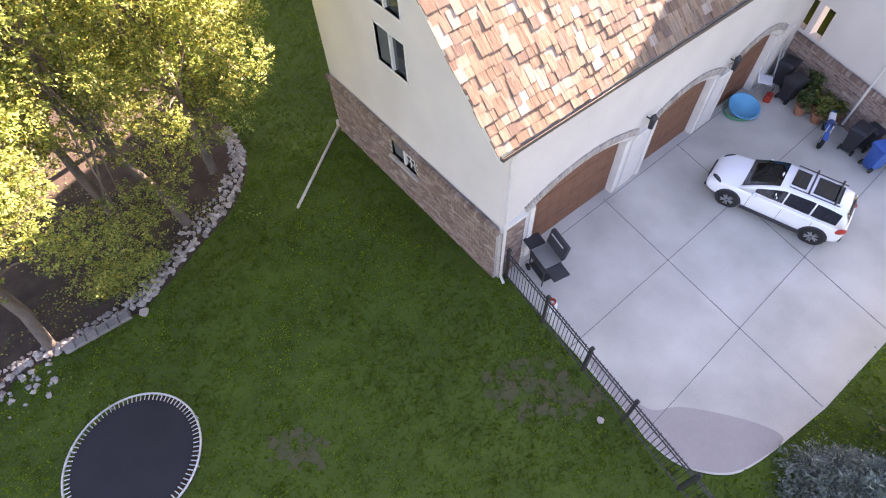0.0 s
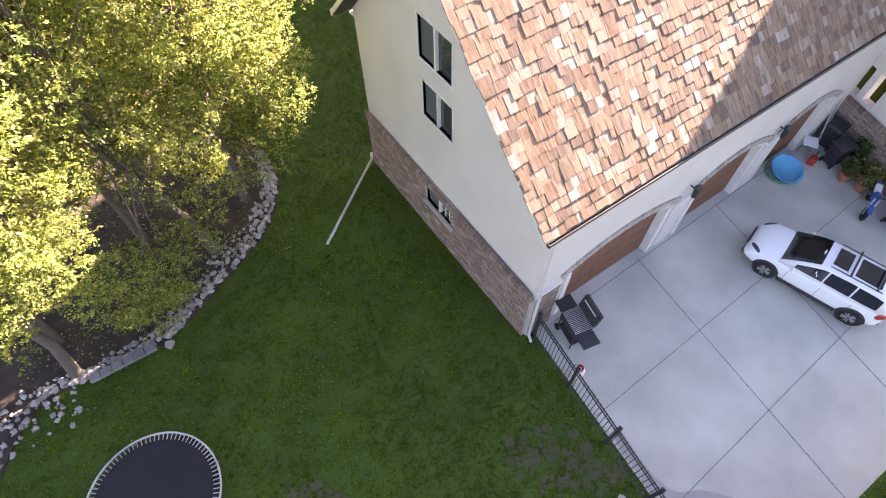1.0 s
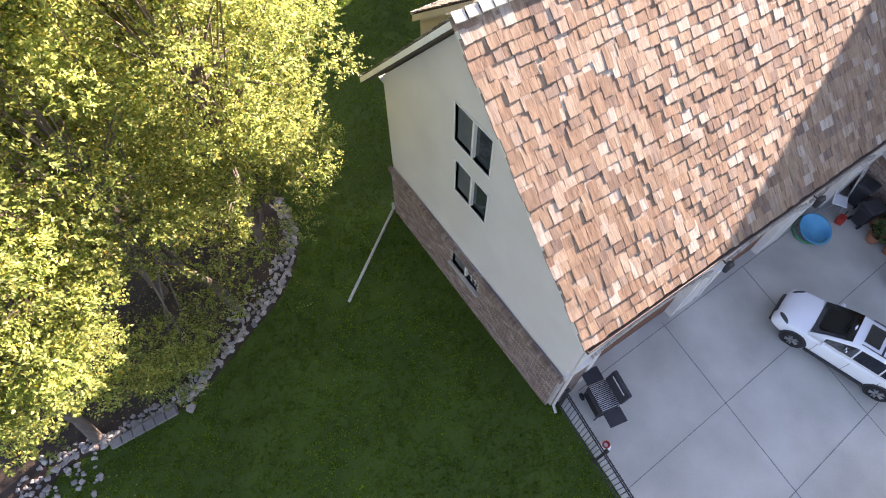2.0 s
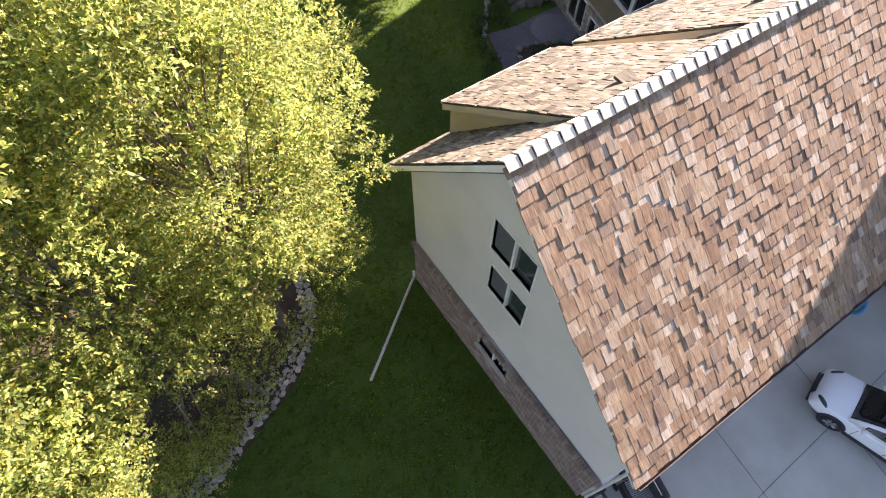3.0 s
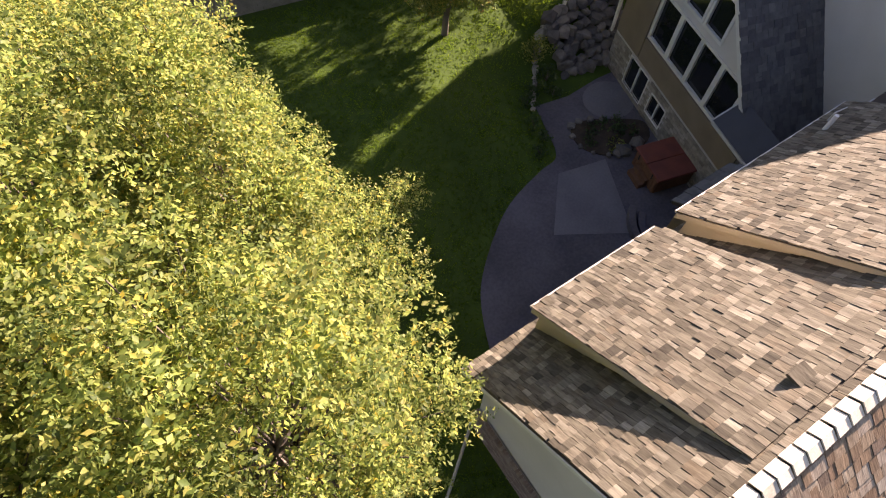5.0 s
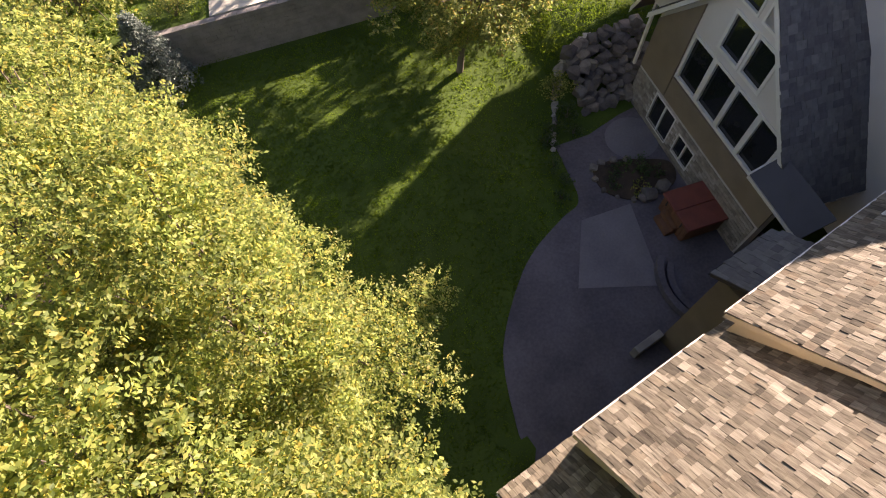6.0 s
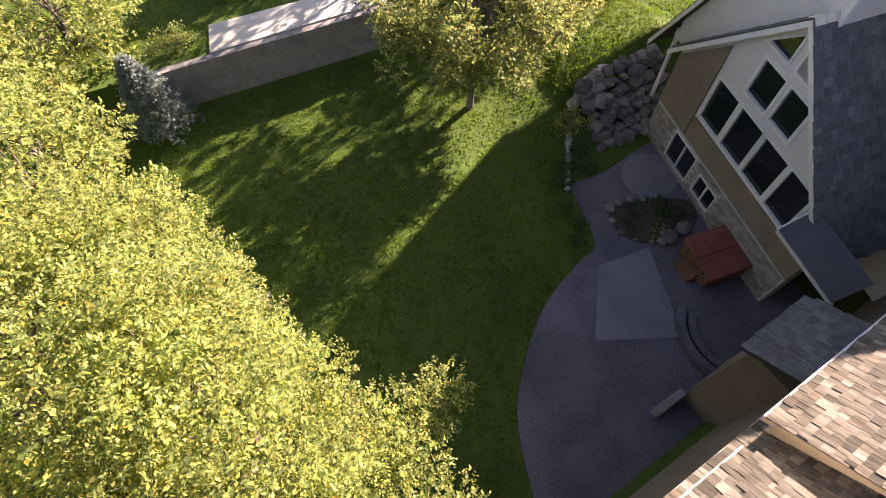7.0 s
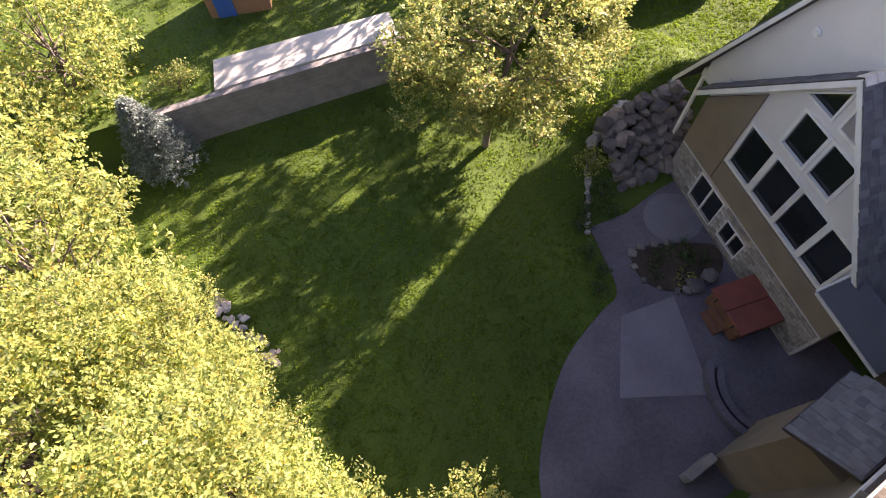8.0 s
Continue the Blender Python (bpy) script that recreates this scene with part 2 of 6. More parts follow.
def box(bm, lo, hi, m=None):
    vs = [bm.verts.new((x, y, z)) for x in (lo[0], hi[0]) for y in (lo[1], hi[1]) for z in (lo[2], hi[2])]
    for f in ((0, 1, 3, 2), (4, 6, 7, 5), (0, 4, 5, 1), (2, 3, 7, 6), (0, 2, 6, 4), (1, 5, 7, 3)):
        bm.faces.new([vs[i] for i in f])
    if m is not None:
        for v in vs:
            v.co = m @ v.co
    return vs


def boxes(*pairs):
    bm = bmesh.new()
    for lo, hi in pairs:
        box(bm, lo, hi)
    return bm


def tube(bm, p, q, r0, r1=None, n=8, caps=True):
    """A round bar from p to q."""
    r1 = r0 if r1 is None else r1
    p, q = Vector(p), Vector(q)
    turn = (q - p).to_track_quat("Z", "Y").to_matrix()
    rings = []
    for c, r in ((p, r0), (q, r1)):
        rings.append([bm.verts.new(c + turn @ Vector((r * math.cos(a), r * math.sin(a), 0))) for a in [2 * math.pi * i / n for i in range(n)]])
    for i in range(n):
        bm.faces.new((rings[0][i], rings[0][(i + 1) % n], rings[1][(i + 1) % n], rings[1][i]))
    if caps:
        bm.faces.new(rings[0][::-1])
        bm.faces.new(rings[1])
    return rings


def tubes(*rows, n=8):
    bm = bmesh.new()
    for row in rows:
        tube(bm, *row, n=n)
    return bm


def lathe(bm, profile, n=16, centre=(0, 0, 0), ring=False):
    """A turned shape from (radius, height) pairs."""
    rings = []
    for r, z in profile:
        rings.append([bm.verts.new((centre[0] + r * math.cos(2 * math.pi * i / n), centre[1] + r * math.sin(2 * math.pi * i / n), centre[2] + z)) for i in range(n)])
    for a, b in zip(rings, rings[1:]):
        for i in range(n):
            bm.faces.new((a[i], a[(i + 1) % n], b[(i + 1) % n], b[i]))
    if ring:
        for i in range(n):
            bm.faces.new((rings[-1][i], rings[-1][(i + 1) % n], rings[0][(i + 1) % n], rings[0][i]))
    else:
        bm.faces.new(rings[0][::-1])
        bm.faces.new(rings[-1])
    return bm


def panel(outline, holes, origin, u, v, depth):
    """A flat sheet with holes, given in its own u, v plane, thickened along -(u x v)."""
    bm = bmesh.new()
    origin, u, v = Vector(origin), Vector(u), Vector(v)
    edges = []
    for loop in [outline, *holes]:
        vs = [bm.verts.new(origin + a * u + b * v) for a, b in loop]
        edges += [bm.edges.new((vs[i], vs[(i + 1) % len(vs)])) for i in range(len(vs))]
    n = u.cross(v).normalized()
    made = bmesh.ops.triangle_fill(bm, use_beauty=True, use_dissolve=False, edges=edges, normal=n)
    faces = [f for f in made["geom"] if isinstance(f, bmesh.types.BMFace)]
    out = bmesh.ops.extrude_face_region(bm, geom=faces)
    bmesh.ops.translate(bm, verts=[g for g in out["geom"] if isinstance(g, bmesh.types.BMVert)], vec=-depth * n)
    return bm


def rect(a0, a1, b0, b1):
    return [(a0, b0), (a1, b0), (a1, b1), (a0, b1)]


def sheet(points, z0, z1):
    """A slab with the given outline in plan."""
    return panel(points, [], (0, 0, z1), (1, 0, 0), (0, 1, 0), z1 - z0)


def smoothed(points, steps=6, closed=True):
    """A Catmull-Rom line through points in plan."""
    out, n = [], len(points)
    for i in range(n if closed else n - 1):
        p = [Vector(points[(i + k) % n if closed else min(max(i + k, 0), n - 1)]) for k in (-1, 0, 1, 2)]
        for s in range(steps):
            t = s / steps
            q = 0.5 * (2 * p[1] + (p[2] - p[0]) * t + (2 * p[0] - 5 * p[1] + 4 * p[2] - p[3]) * t * t + (3 * p[1] - p[0] - 3 * p[2] + p[3]) * t ** 3)
            out.append(tuple(q))
    return out if closed else out + [tuple(points[-1])]


def inside(p, poly):
    x, y, c = p[0], p[1], False
    for (x0, y0), (x1, y1) in zip(poly, poly[1:] + poly[:1]):
        if (y0 > y) != (y1 > y) and x < (x1 - x0) * (y - y0) / (y1 - y0) + x0:
            c = not c
    return c


def raw_mesh(name, verts, faces):
    me = bpy.data.meshes.new(name)
    me.from_pydata([tuple(v) for v in verts], [], faces)
    me.update()
    return me


BOX_FACES = [(0, 1, 3, 2), (4, 6, 7, 5), (0, 4, 5, 1), (2, 3, 7, 6), (0, 2, 6, 4), (1, 5, 7, 3)]


def pieces(name, mats, parent, mat, single=0, kind_label="", unit=None):
    """Boxes given by their matrices (unit box): the first as objects that share one mesh, the rest joined."""
    unit_v = [Vector((x, y, z)) for x in (0, 1) for y in (0, 1) for z in (0, 1)] if unit is None else unit
    me = raw_mesh(name, unit_v, BOX_FACES)
    me.materials.append(mat)
    for m in mats[:single]:
        ob = new(name, me)
        ob.parent = parent
        ob.matrix_local = m
    rest = mats[single:]
    if rest:
        verts, faces = [], []
        for m in rest:
            k = len(verts)
            verts += [m @ v for v in unit_v]
            faces += [tuple(k + i for i in f) for f in BOX_FACES]
        ob = part(name + "_field", raw_mesh(name + "_field", verts, faces), mat, parent, kind="stuff")
        if kind_label:
            tagged(ob, kind_label)


def frame_matrix(o, u, v, n):
    return Matrix(((u[0], v[0], n[0], o[0]), (u[1], v[1], n[1], o[1]), (u[2], v[2], n[2], o[2]), (0, 0, 0, 1)))


def shingle_rows(origin, u, up, length, rise, course=0.235, wide=(0.13, 0.3), left=None, right=None, seed=1, ragged=0.022):
    """Matrices of overlapping shakes on a slope: u along the eave, up along the slope, both of unit length."""
    rng = random.Random(seed)
    origin, u, up = Vector(origin), Vector(u), Vector(up)
    n = u.cross(up).normalized()
    out = []
    for k in range(int(rise / course) + 1):
        b = k * course
        lo = left(b) if left else 0.0
        hi = right(b) if right else length
        a = lo - rng.random() * 0.08
        while a < hi:
            w = min(rng.uniform(*wide), hi - a)
            if w > 0.05 and rise - b > 0.08:
                drop = rng.uniform(-ragged, ragged)
                size = min(course * 1.55 + rng.uniform(-0.01, 0.02), rise - b - 0.03)
                lift = 0.02 + rng.uniform(0, 0.01)
                th = rng.uniform(0.017, 0.03)
                tilt = Vector(up * size - n * (lift - 0.008))
                o = origin + u * (a + 0.004) + up * (b + drop) + n * lift
                out.append(frame_matrix(o, u * (w - 0.008), tilt, n * th))
            a += w
    return out


def brick_rows(origin, u, v, length, height, holes=(), out_by=0.012, size=(0.22, 0.088), seed=3):
    """Matrices of bricks in running bond on a wall: u along it, v up."""
    rng = random.Random(seed)
    origin, u, v = Vector(origin), Vector(u), Vector(v)
    n = u.cross(v).normalized()
    out = []
    bl, bh = size
    for k in range(int(height / bh)):
        a = -(k % 2) * bl / 2
        while a < length:
            a0, a1 = max(a, 0), min(a + bl, length)
            mid, zc = (a0 + a1) / 2, (k + 0.5) * bh
            if a1 - a0 > 0.03 and not any(h[0] < mid < h[1] and h[2] < zc < h[3] for h in holes):
                o = origin + u * (a0 + 0.009) + v * (k * bh + 0.009) - n * 0.01
                out.append(frame_matrix(o, u * (a1 - a0 - 0.018), v * (bh - 0.018), n * (out_by + 0.01 + rng.uniform(-0.003, 0.004))))
            a += bl
    return out


def rowlock(origin, u, v, length, step=0.075, deep=0.08, high=0.19, seed=5):
    """A course of bricks on edge along u."""
    rng = random.Random(seed)
    origin, u, v = Vector(origin), Vector(u), Vector(v)
    n = u.cross(v).normalized()
    return [frame_matrix(origin + u * (i * step + 0.005) - n * 0.02, u * (step - 0.012), v * (high + rng.uniform(-0.006, 0.006)), n * (deep + rng.uniform(-0.004, 0.006))) for i in range(int(length / step))]


def window(parent, origin, u, v, w, h, panes, rail=0.06, out_by=0.03, grid=None, glass=None, first_glass=None):
    """A framed window in the u, v plane: frame, panes and sill; panes side by side."""
    origin, u, v = Vector(origin), Vector(u), Vector(v)
    n = u.cross(v).normalized()
    turned = frame_matrix(origin, u, v, n)
    unit = part("window", boxes(((-0.04, -0.04, -0.12), (w + 0.04, 0.0, out_by)), ((-0.04, h, -0.12), (w + 0.04, h + 0.04, out_by)), ((-0.04, 0, -0.12), (0, h, out_by)), ((w, 0, -0.12), (w + 0.04, h, out_by))), TRIM, parent)
    unit.matrix_local = turned
    step = w / panes
    for i in range(panes):
        lo, hi = i * step + (rail / 2 if i else 0.0), (i + 1) * step - (rail / 2 if i < panes - 1 else 0.0)
        part("pane", boxes(((lo, 0, -0.08), (hi, h, -0.068))), (first_glass if first_glass and i == 0 else glass) or GLASS_BLUE, unit)
        if i < panes - 1:
            part("mullion", boxes(((hi, 0, -0.1), (hi + rail, h, 0.01))), TRIM, unit)
        if grid and i == panes - 1:
            bars = [((lo + (hi - lo) * k / grid[0] - 0.01, 0, -0.066), (lo + (hi - lo) * k / grid[0] + 0.01, h, -0.045)) for k in range(1, grid[0])]
            bars += [((lo, h * k / grid[1] - 0.01, -0.066), (hi, h * k / grid[1] + 0.01, -0.046)) for k in range(1, grid[1])]
            part("glazing_bars", boxes(*bars), TRIM, unit)
    return unit


# ---- ground ----
PATIO_Z = -1.3  # the rear patio lies lower than the driveway
PATIO = [(1.5, 7.2)] + smoothed([(1.75, 8.6), (2.5, 10.3), (3.3, 11.4), (4.9, 12.7), (6.2, 13.4), (7.8, 13.85), (8.8, 14.1), (9.35, 15.5), (9.7, 16.6)], 5, False) + [(11.2, 16.3), (12.9, 16.4), (14.3, 16.3), (13.6, 11.0), (13.2, 7.2)]
PATIO_EDGE = [Vector(p) for p in PATIO[:48]]


def ease(v):
    v = min(1.0, max(0.0, v))
    return v * v * (3 - 2 * v)


def ground_z(x, y):
    """The lawn is level round the garage and falls towards the patio behind the house."""
    if y < 7.0 or y > 27 or x < -8:
        return 0.0
    if inside((x, y), PATIO) or (x > 9.7 and y < 17):
        return PATIO_Z
    p = Vector((x, y))
    d = min((p - q).length for q in PATIO_EDGE)
    far_side = -0.3 * ease((y - 18) / 8)
    return min(PATIO_Z * (1 - ease(d / 5.0)) * max(ease((y - 7.0) / 2.0), ease(1.4 - d)), far_side)


def lattice(lo, mid0, mid1, hi, step):
    out = [mid0 - (mid0 - lo) * (k / 7) ** 2 for k in range(7, 0, -1)]
    out += [mid0 + step * k for k in range(int((mid1 - mid0) / step) + 1)]
    return out + [out[-1] + (hi - out[-1]) * (k / 7) ** 2 for k in range(1, 8)]


gx, gy = lattice(-420, -16, 26, 420, 0.5), lattice(-420, -10, 30, 420, 0.5)
ground_v = [(x, y, ground_z(x, y) if y < 27 else -0.3 * ease((32 - y) / 3)) for y in gy for x in gx]
ground_f = [(j * len(gx) + i, j * len(gx) + i + 1, (j + 1) * len(gx) + i + 1, (j + 1) * len(gx) + i) for j in range(len(gy) - 1) for i in range(len(gx) - 1)]
ground = tagged(part("ground", raw_mesh("ground", ground_v, ground_f), LAWN, smooth=True), "mown green lawn with worn patches round the house", "lawn", kind="structure")

BED = smoothed([(-2.9, 9.7), (-3.0, 8.5), (-3.5, 7.45), (-4.5, 6.5), (-5.8, 5.85), (-6.95, 5.3), (-7.9, 4.95), (-9.3, 5.0), (-10.1, 5.1), (-11.0, 5.1), (-11.7, 4.6), (-13.2, 3.2), (-17, 4.0), (-17, 24), (-9, 24), (-4.2, 20.5), (-3.2, 16), (-3.3, 12.4)])
bed = tagged(part("garden_bed", sheet(BED, -0.05, 0.035), MULCH), "dark mulched garden bed under the trees", "garden bed", kind="structure")

DRIVE = [(0.3, 0.2), (0.25, -0.6), (-0.15, -4.9)] + smoothed([(-0.27, -5.6), (-0.2, -6.3), (0.1, -6.85), (0.6, -7.3), (1.3, -7.5), (2.05, -7.6)], 4, False) + [(3.4, -7.75), (6.4, -7.8), (14.2, -7.9), (14.2, 0.2)]
drive = tagged(part("driveway", sheet(DRIVE, -0.08, 0.03), CONCRETE), "pale grey concrete driveway with sawn joints", "driveway", kind="structure")
PATCH_EDGE = smoothed([(0.31, -3.6), (0.2, -4.5), (0.32, -5.26), (0.87, -5.63), (1.45, -6.3), (1.95, -7.05), (2.05, -7.55), (1.3, -7.46), (0.62, -7.26), (0.12, -6.82), (-0.17, -6.3), (-0.24, -5.6), (-0.12, -4.9), (0.04, -3.7)], 4)
part("stain", sheet(PATCH_EDGE, 0.0, 0.0345), BROWN_PATCH, drive, "brownish patch on the concrete")
JOINTS = [((0.9, -0.5), (13.0, -0.3)), ((4.2, -0.35), (3.37, -7.7)), ((0.05, -3.02), (13.0, -2.7)), ((-0.2, -5.52), (13.0, -4.9)), ((7.6, -0.35), (6.33, -7.72))]
for (x0, y0), (x1, y1) in JOINTS:
    d = Vector((x1 - x0, y1 - y0, 0))
    jb = bmesh.new()
    box(jb, (0, -0.009, 0), (d.length, 0.009, 0.0045), Matrix.Translation((x0, y0, 0.0305)) @ Matrix.Rotation(math.atan2(d.y, d.x), 4, "Z"))
    part("joint", jb, JOINT, drive)

patio = tagged(part("patio", sheet(PATIO, PATIO_Z - 0.1, PATIO_Z + 0.03), CONCRETE_SKYLIT), "grey stamped concrete patio, its blue tint standing for skylight in the house's shade", "patio", kind="structure")
part("slab", sheet([(6.43, 11.33), (8.31, 13.37), (10.3, 12.9), (8.9, 9.8)], PATIO_Z, PATIO_Z + 0.036), CONCRETE_PALE_SKYLIT, patio, "paler concrete slab")
part("slab", sheet([(12.5 + 1.1 * math.cos(a / 12 * math.pi), 15.2 + 1.05 * math.sin(a / 12 * math.pi)) for a in range(24)], PATIO_Z, PATIO_Z + 0.038), CONCRETE_PALE_SKYLIT, patio, "round concrete pad")
ISLE = smoothed([(12.85, 13.5), (12.0, 14.2), (11.1, 14.75), (10.2, 14.9), (9.85, 13.9), (10.5, 12.95), (11.6, 12.6), (12.5, 12.75)], 4)
isle = tagged(part("planting_island", sheet(ISLE, PATIO_Z, PATIO_Z + 0.09), MULCH), "small planted island edged by the patio", "planting bed", kind="structure")

# ---- the house ----
house = thing("house", "two-storey stucco and brick house with cedar shake roofs", "house")
X0, FE_Y, FE_Z, RID_Y, RID_Z, RE_Y, RE_Z, LEN = -0.45, -0.58, 5.15, 3.75, 9.32, 7.55, 5.45, 16.5
SX, SZ, SY = Vector((1, 0, 0)), Vector((0, 0, 1)), Vector((0, 1, 0))
GABLE_WINDOWS = [(3.05, 4.25, 6.0, 7.02), (3.02, 4.17, 4.43, 5.43)]
BRICK_WINDOW = (2.92, 4.06, 1.33, 2.12)
BRICK_TOP = 2.15
GY, BY = -0.3, 7.25  # faces of the garage front and of its rear wall



def slanted_board(name, a, b, thick, deep, mat, parent, label=""):
    """A board along the slope from a to b, thick in x, hanging down by its depth."""
    a, b = Vector(a), Vector(b)
    eb = bmesh.new()
    vs = [eb.verts.new(p + d) for d in (Vector((0, 0, 0)), Vector((thick, 0, 0))) for p in (a, b, b - Vector((0, 0, deep)), a - Vector((0, 0, deep)))]
    for f in BOARD_FACES:
        eb.faces.new([vs[i] for i in f])
    return part(name, eb, mat, parent, label)


BOARD_FACES = ((0, 1, 2, 3), (7, 6, 5, 4), (0, 4, 5, 1), (1, 5, 6, 2), (2, 6, 7, 3), (3, 7, 4, 0))

# gable wall of the garage wing
holes = [rect(-y1, -y0, z0, z1) for y0, y1, z0, z1 in GABLE_WINDOWS + [BRICK_WINDOW]]
part("wall", panel([(-GY, -0.2), (-GY, 5.2), (-3.75, 9.1), (-BY, 5.5), (-BY, -0.6)], holes, (0, 0, 0), (0, -1, 0), (0, 0, 1), 0.3), STUCCO, house, "pale stucco gable wall")
for y0, y1, z0, z1 in GABLE_WINDOWS:
    window(house, (0, y1, z0), (0, -1, 0), (0, 0, 1), y1 - y0, z1 - z0, 2, out_by=0.02, first_glass=SCREEN, glass=GLASS_BLUE)
y0, y1, z0, z1 = BRICK_WINDOW
window(house, (-0.06, y1, z0), (0, -1, 0), (0, 0, 1), y1 - y0, z1 - z0, 2, out_by=0.02, first_glass=SCREEN, glass=GLASS_DARK, grid=(3, 4))
base = part("brick_base", panel([(-GY, -0.2), (-GY, BRICK_TOP), (-BY, BRICK_TOP), (-BY, -0.6)], [rect(-y1, -y0, z0, z1)], (-0.08, 0, 0), (0, -1, 0), (0, 0, 1), 0.076), MORTAR, house, "brown brick base course with a rowlock cap")
row_mats = brick_rows((-0.08, BY, 0.0), (0, -1, 0), SZ, BY - GY, BRICK_TOP, [(BY - y1 - 0.05, BY - y0 + 0.05, z0 - 0.05, z1 + 0.05)])
pieces("brick", row_mats, base, BRICK)
pieces("cap_brick", rowlock((-0.08, BY + 0.02, BRICK_TOP - 0.08), (0, -1, 0), SZ, BY - GY + 0.1, high=0.17, deep=0.1), base, BRICK)
part("window_sill", boxes(((-0.17, y0 - 0.1, z0 - 0.1), (-0.02, y1 + 0.1, z0 - 0.03))), MORTAR, base)

# garage front with three arched doors
DOORS = [(1.1, 4.6), (5.7, 8.35), (9.2, 11.5)]


def arch_outline(x0, x1, z, crown, n=14):
    return [(x0, 0.0), (x1, 0.0)] + [(x1 + (x0 - x1) * i / n, z + crown * (1 - (2 * i / n - 1) ** 2)) for i in range(n + 1)]


front = part("wall", panel([(0.302, -0.2), (13.1, -0.2), (13.1, 5.3), (0.302, 5.3)], [arch_outline(a, b, 2.1, 0.42) for a, b in DOORS], (0, GY, 0), (1, 0, 0), (0, 0, 1), 0.45), STUCCO, house, "pale stucco garage front with three arched openings")
for a, b in DOORS:
    door = part("garage_door", boxes(((a - 0.05, GY + 0.2, 0.0), (b + 0.05, GY + 0.25, 2.65))), DOORWOOD, house, "stained brown wooden garage door")
    cols, rows_ = 8, 4
    for i in range(cols):
        for k in range(rows_):
            w, h = (b - a) / cols, 2.45 / rows_
            part("door_panel", boxes(((a + i * w + 0.006, GY + 0.185, k * h + 0.012), (a + (i + 1) * w - 0.006, GY + 0.2, (k + 1) * h - 0.012))), DOORWOOD, door)
    for e in (a, b):
        part("jamb", boxes(((e - 0.09, GY - 0.04, 0.0), (e + 0.07, GY + 0.18, 2.12))), TRIM, house, "pale painted door jamb")
    # brick arch
    n = int((b - a + 0.5) / 0.085)
    arch_mats = []
    for i in range(n):
        s = (i + 0.5) / n
        x = a - 0.25 + (b - a + 0.5) * s
        z = 2.16 + 0.46 * (1 - (2 * s - 1) ** 2)
        slope = 0.46 * 2 * -(2 * s - 1) * 2 / (b - a + 0.5)
        d = Vector((1, 0, slope)).normalized()
        up = Vector((-d.z, 0, d.x))
        arch_mats.append(frame_matrix(Vector((x, GY, z)) - d * 0.038, d * 0.07, up * 0.2, Vector((0, -0.055, 0))))
    pieces("arch_brick", arch_mats, front, ARCH_STONE)
for x in (0.0, 4.8, 8.48, 11.7):
    w = 0.6 if x else 0.8
    pier = part("brick_pier" if x == 0 else "pilaster", boxes(((x + 0.02, GY - 0.035 - 0.04 * (x == 0), -0.1), (x + w, GY - 0.005, 2.1))), MORTAR if x == 0 else STUCCO, house, "brown brick pier at the garage corner" if x == 0 else "pale pilaster between the garage doors")
    if x == 0:
        pieces("brick", brick_rows((x + 0.02, GY - 0.075, 0.0), SX, SZ, w - 0.02, 2.1, seed=int(x * 10)), pier, BRICK)
    part("pier_cap", boxes(((x - 0.01, GY - 0.1, 2.1), (x + w + 0.03, GY, 2.18))), TRIM, pier)
for x in (5.15, 8.78):
    lamp = part("wall_lamp", tubes(((x, GY - 0.2, 2.35), (x, GY - 0.2, 2.7), 0.07, 0.09), ((x, GY - 0.2, 2.7), (x, GY - 0.2, 2.82), 0.1, 0.02), ((x, GY, 2.6), (x, GY - 0.16, 2.6), 0.02)), BLACK_METAL, house, "black lantern on the wall")

# rear and hidden walls
part("wall", panel(rect(-16, -0.3, -1.6, 5.4), [], (0, BY, 0), (-1, 0, 0), (0, 0, 1), 0.3), STUCCO_BROWN, house, "brown stucco rear wall")
part("eave_trim", boxes(((0.0, FE_Y + 0.02, FE_Z - 0.26), (13.1, GY - 0.006, FE_Z - 0.2))), TRIM, house)

# main roof
fu, ru = Vector((0, RID_Y - FE_Y, RID_Z - FE_Z)), Vector((0, RID_Y - RE_Y, RID_Z - RE_Z))
f_rise, r_rise = fu.length, ru.length
fu.normalize(), ru.normalize()
roof = part("roof", panel([(0, 0), (LEN, 0), (LEN, f_rise - 0.02), (0, f_rise - 0.02)], [], (X0, FE_Y, FE_Z), SX, fu, 0.14), UNDERLAY, house, "sunlit brown cedar shake roof slope")
front_mats = shingle_rows((X0 - 0.03, FE_Y, FE_Z), SX, fu, 14.5, f_rise, seed=11, course=0.215, wide=(0.12, 0.29), ragged=0.018)
near = [m for m in front_mats if m.translation.x < 2.6 and m.translation.y > -0.2]
rest = [m for m in front_mats if not (m.translation.x < 2.6 and m.translation.y > -0.2)]
roof_back = part("roof", panel([(-LEN, 0), (0, 0), (0, r_rise - 0.02), (-LEN, r_rise - 0.02)], [], (X0, RE_Y, RE_Z), -SX, ru, 0.14), UNDERLAY, house, "weathered brown cedar shake roof slope")
roof_shingles = [(roof, near + rest, SHAKE, min(len(near), 300))]
back_mats = shingle_rows((14.0, RE_Y, RE_Z), -SX, ru, 14.43, r_rise, seed=12, course=0.185, wide=(0.08, 0.2), ragged=0.014)
roof_shingles.append((roof_back, [m for m in back_mats if m.translation.x < 6.5], SHAKE_GREY, 0))
rake = [Vector((X0 - 0.02, FE_Y, FE_Z - 0.16)), Vector((X0 - 0.02, RID_Y, RID_Z - 0.16)), Vector((X0 - 0.02, RE_Y, RE_Z - 0.16))]
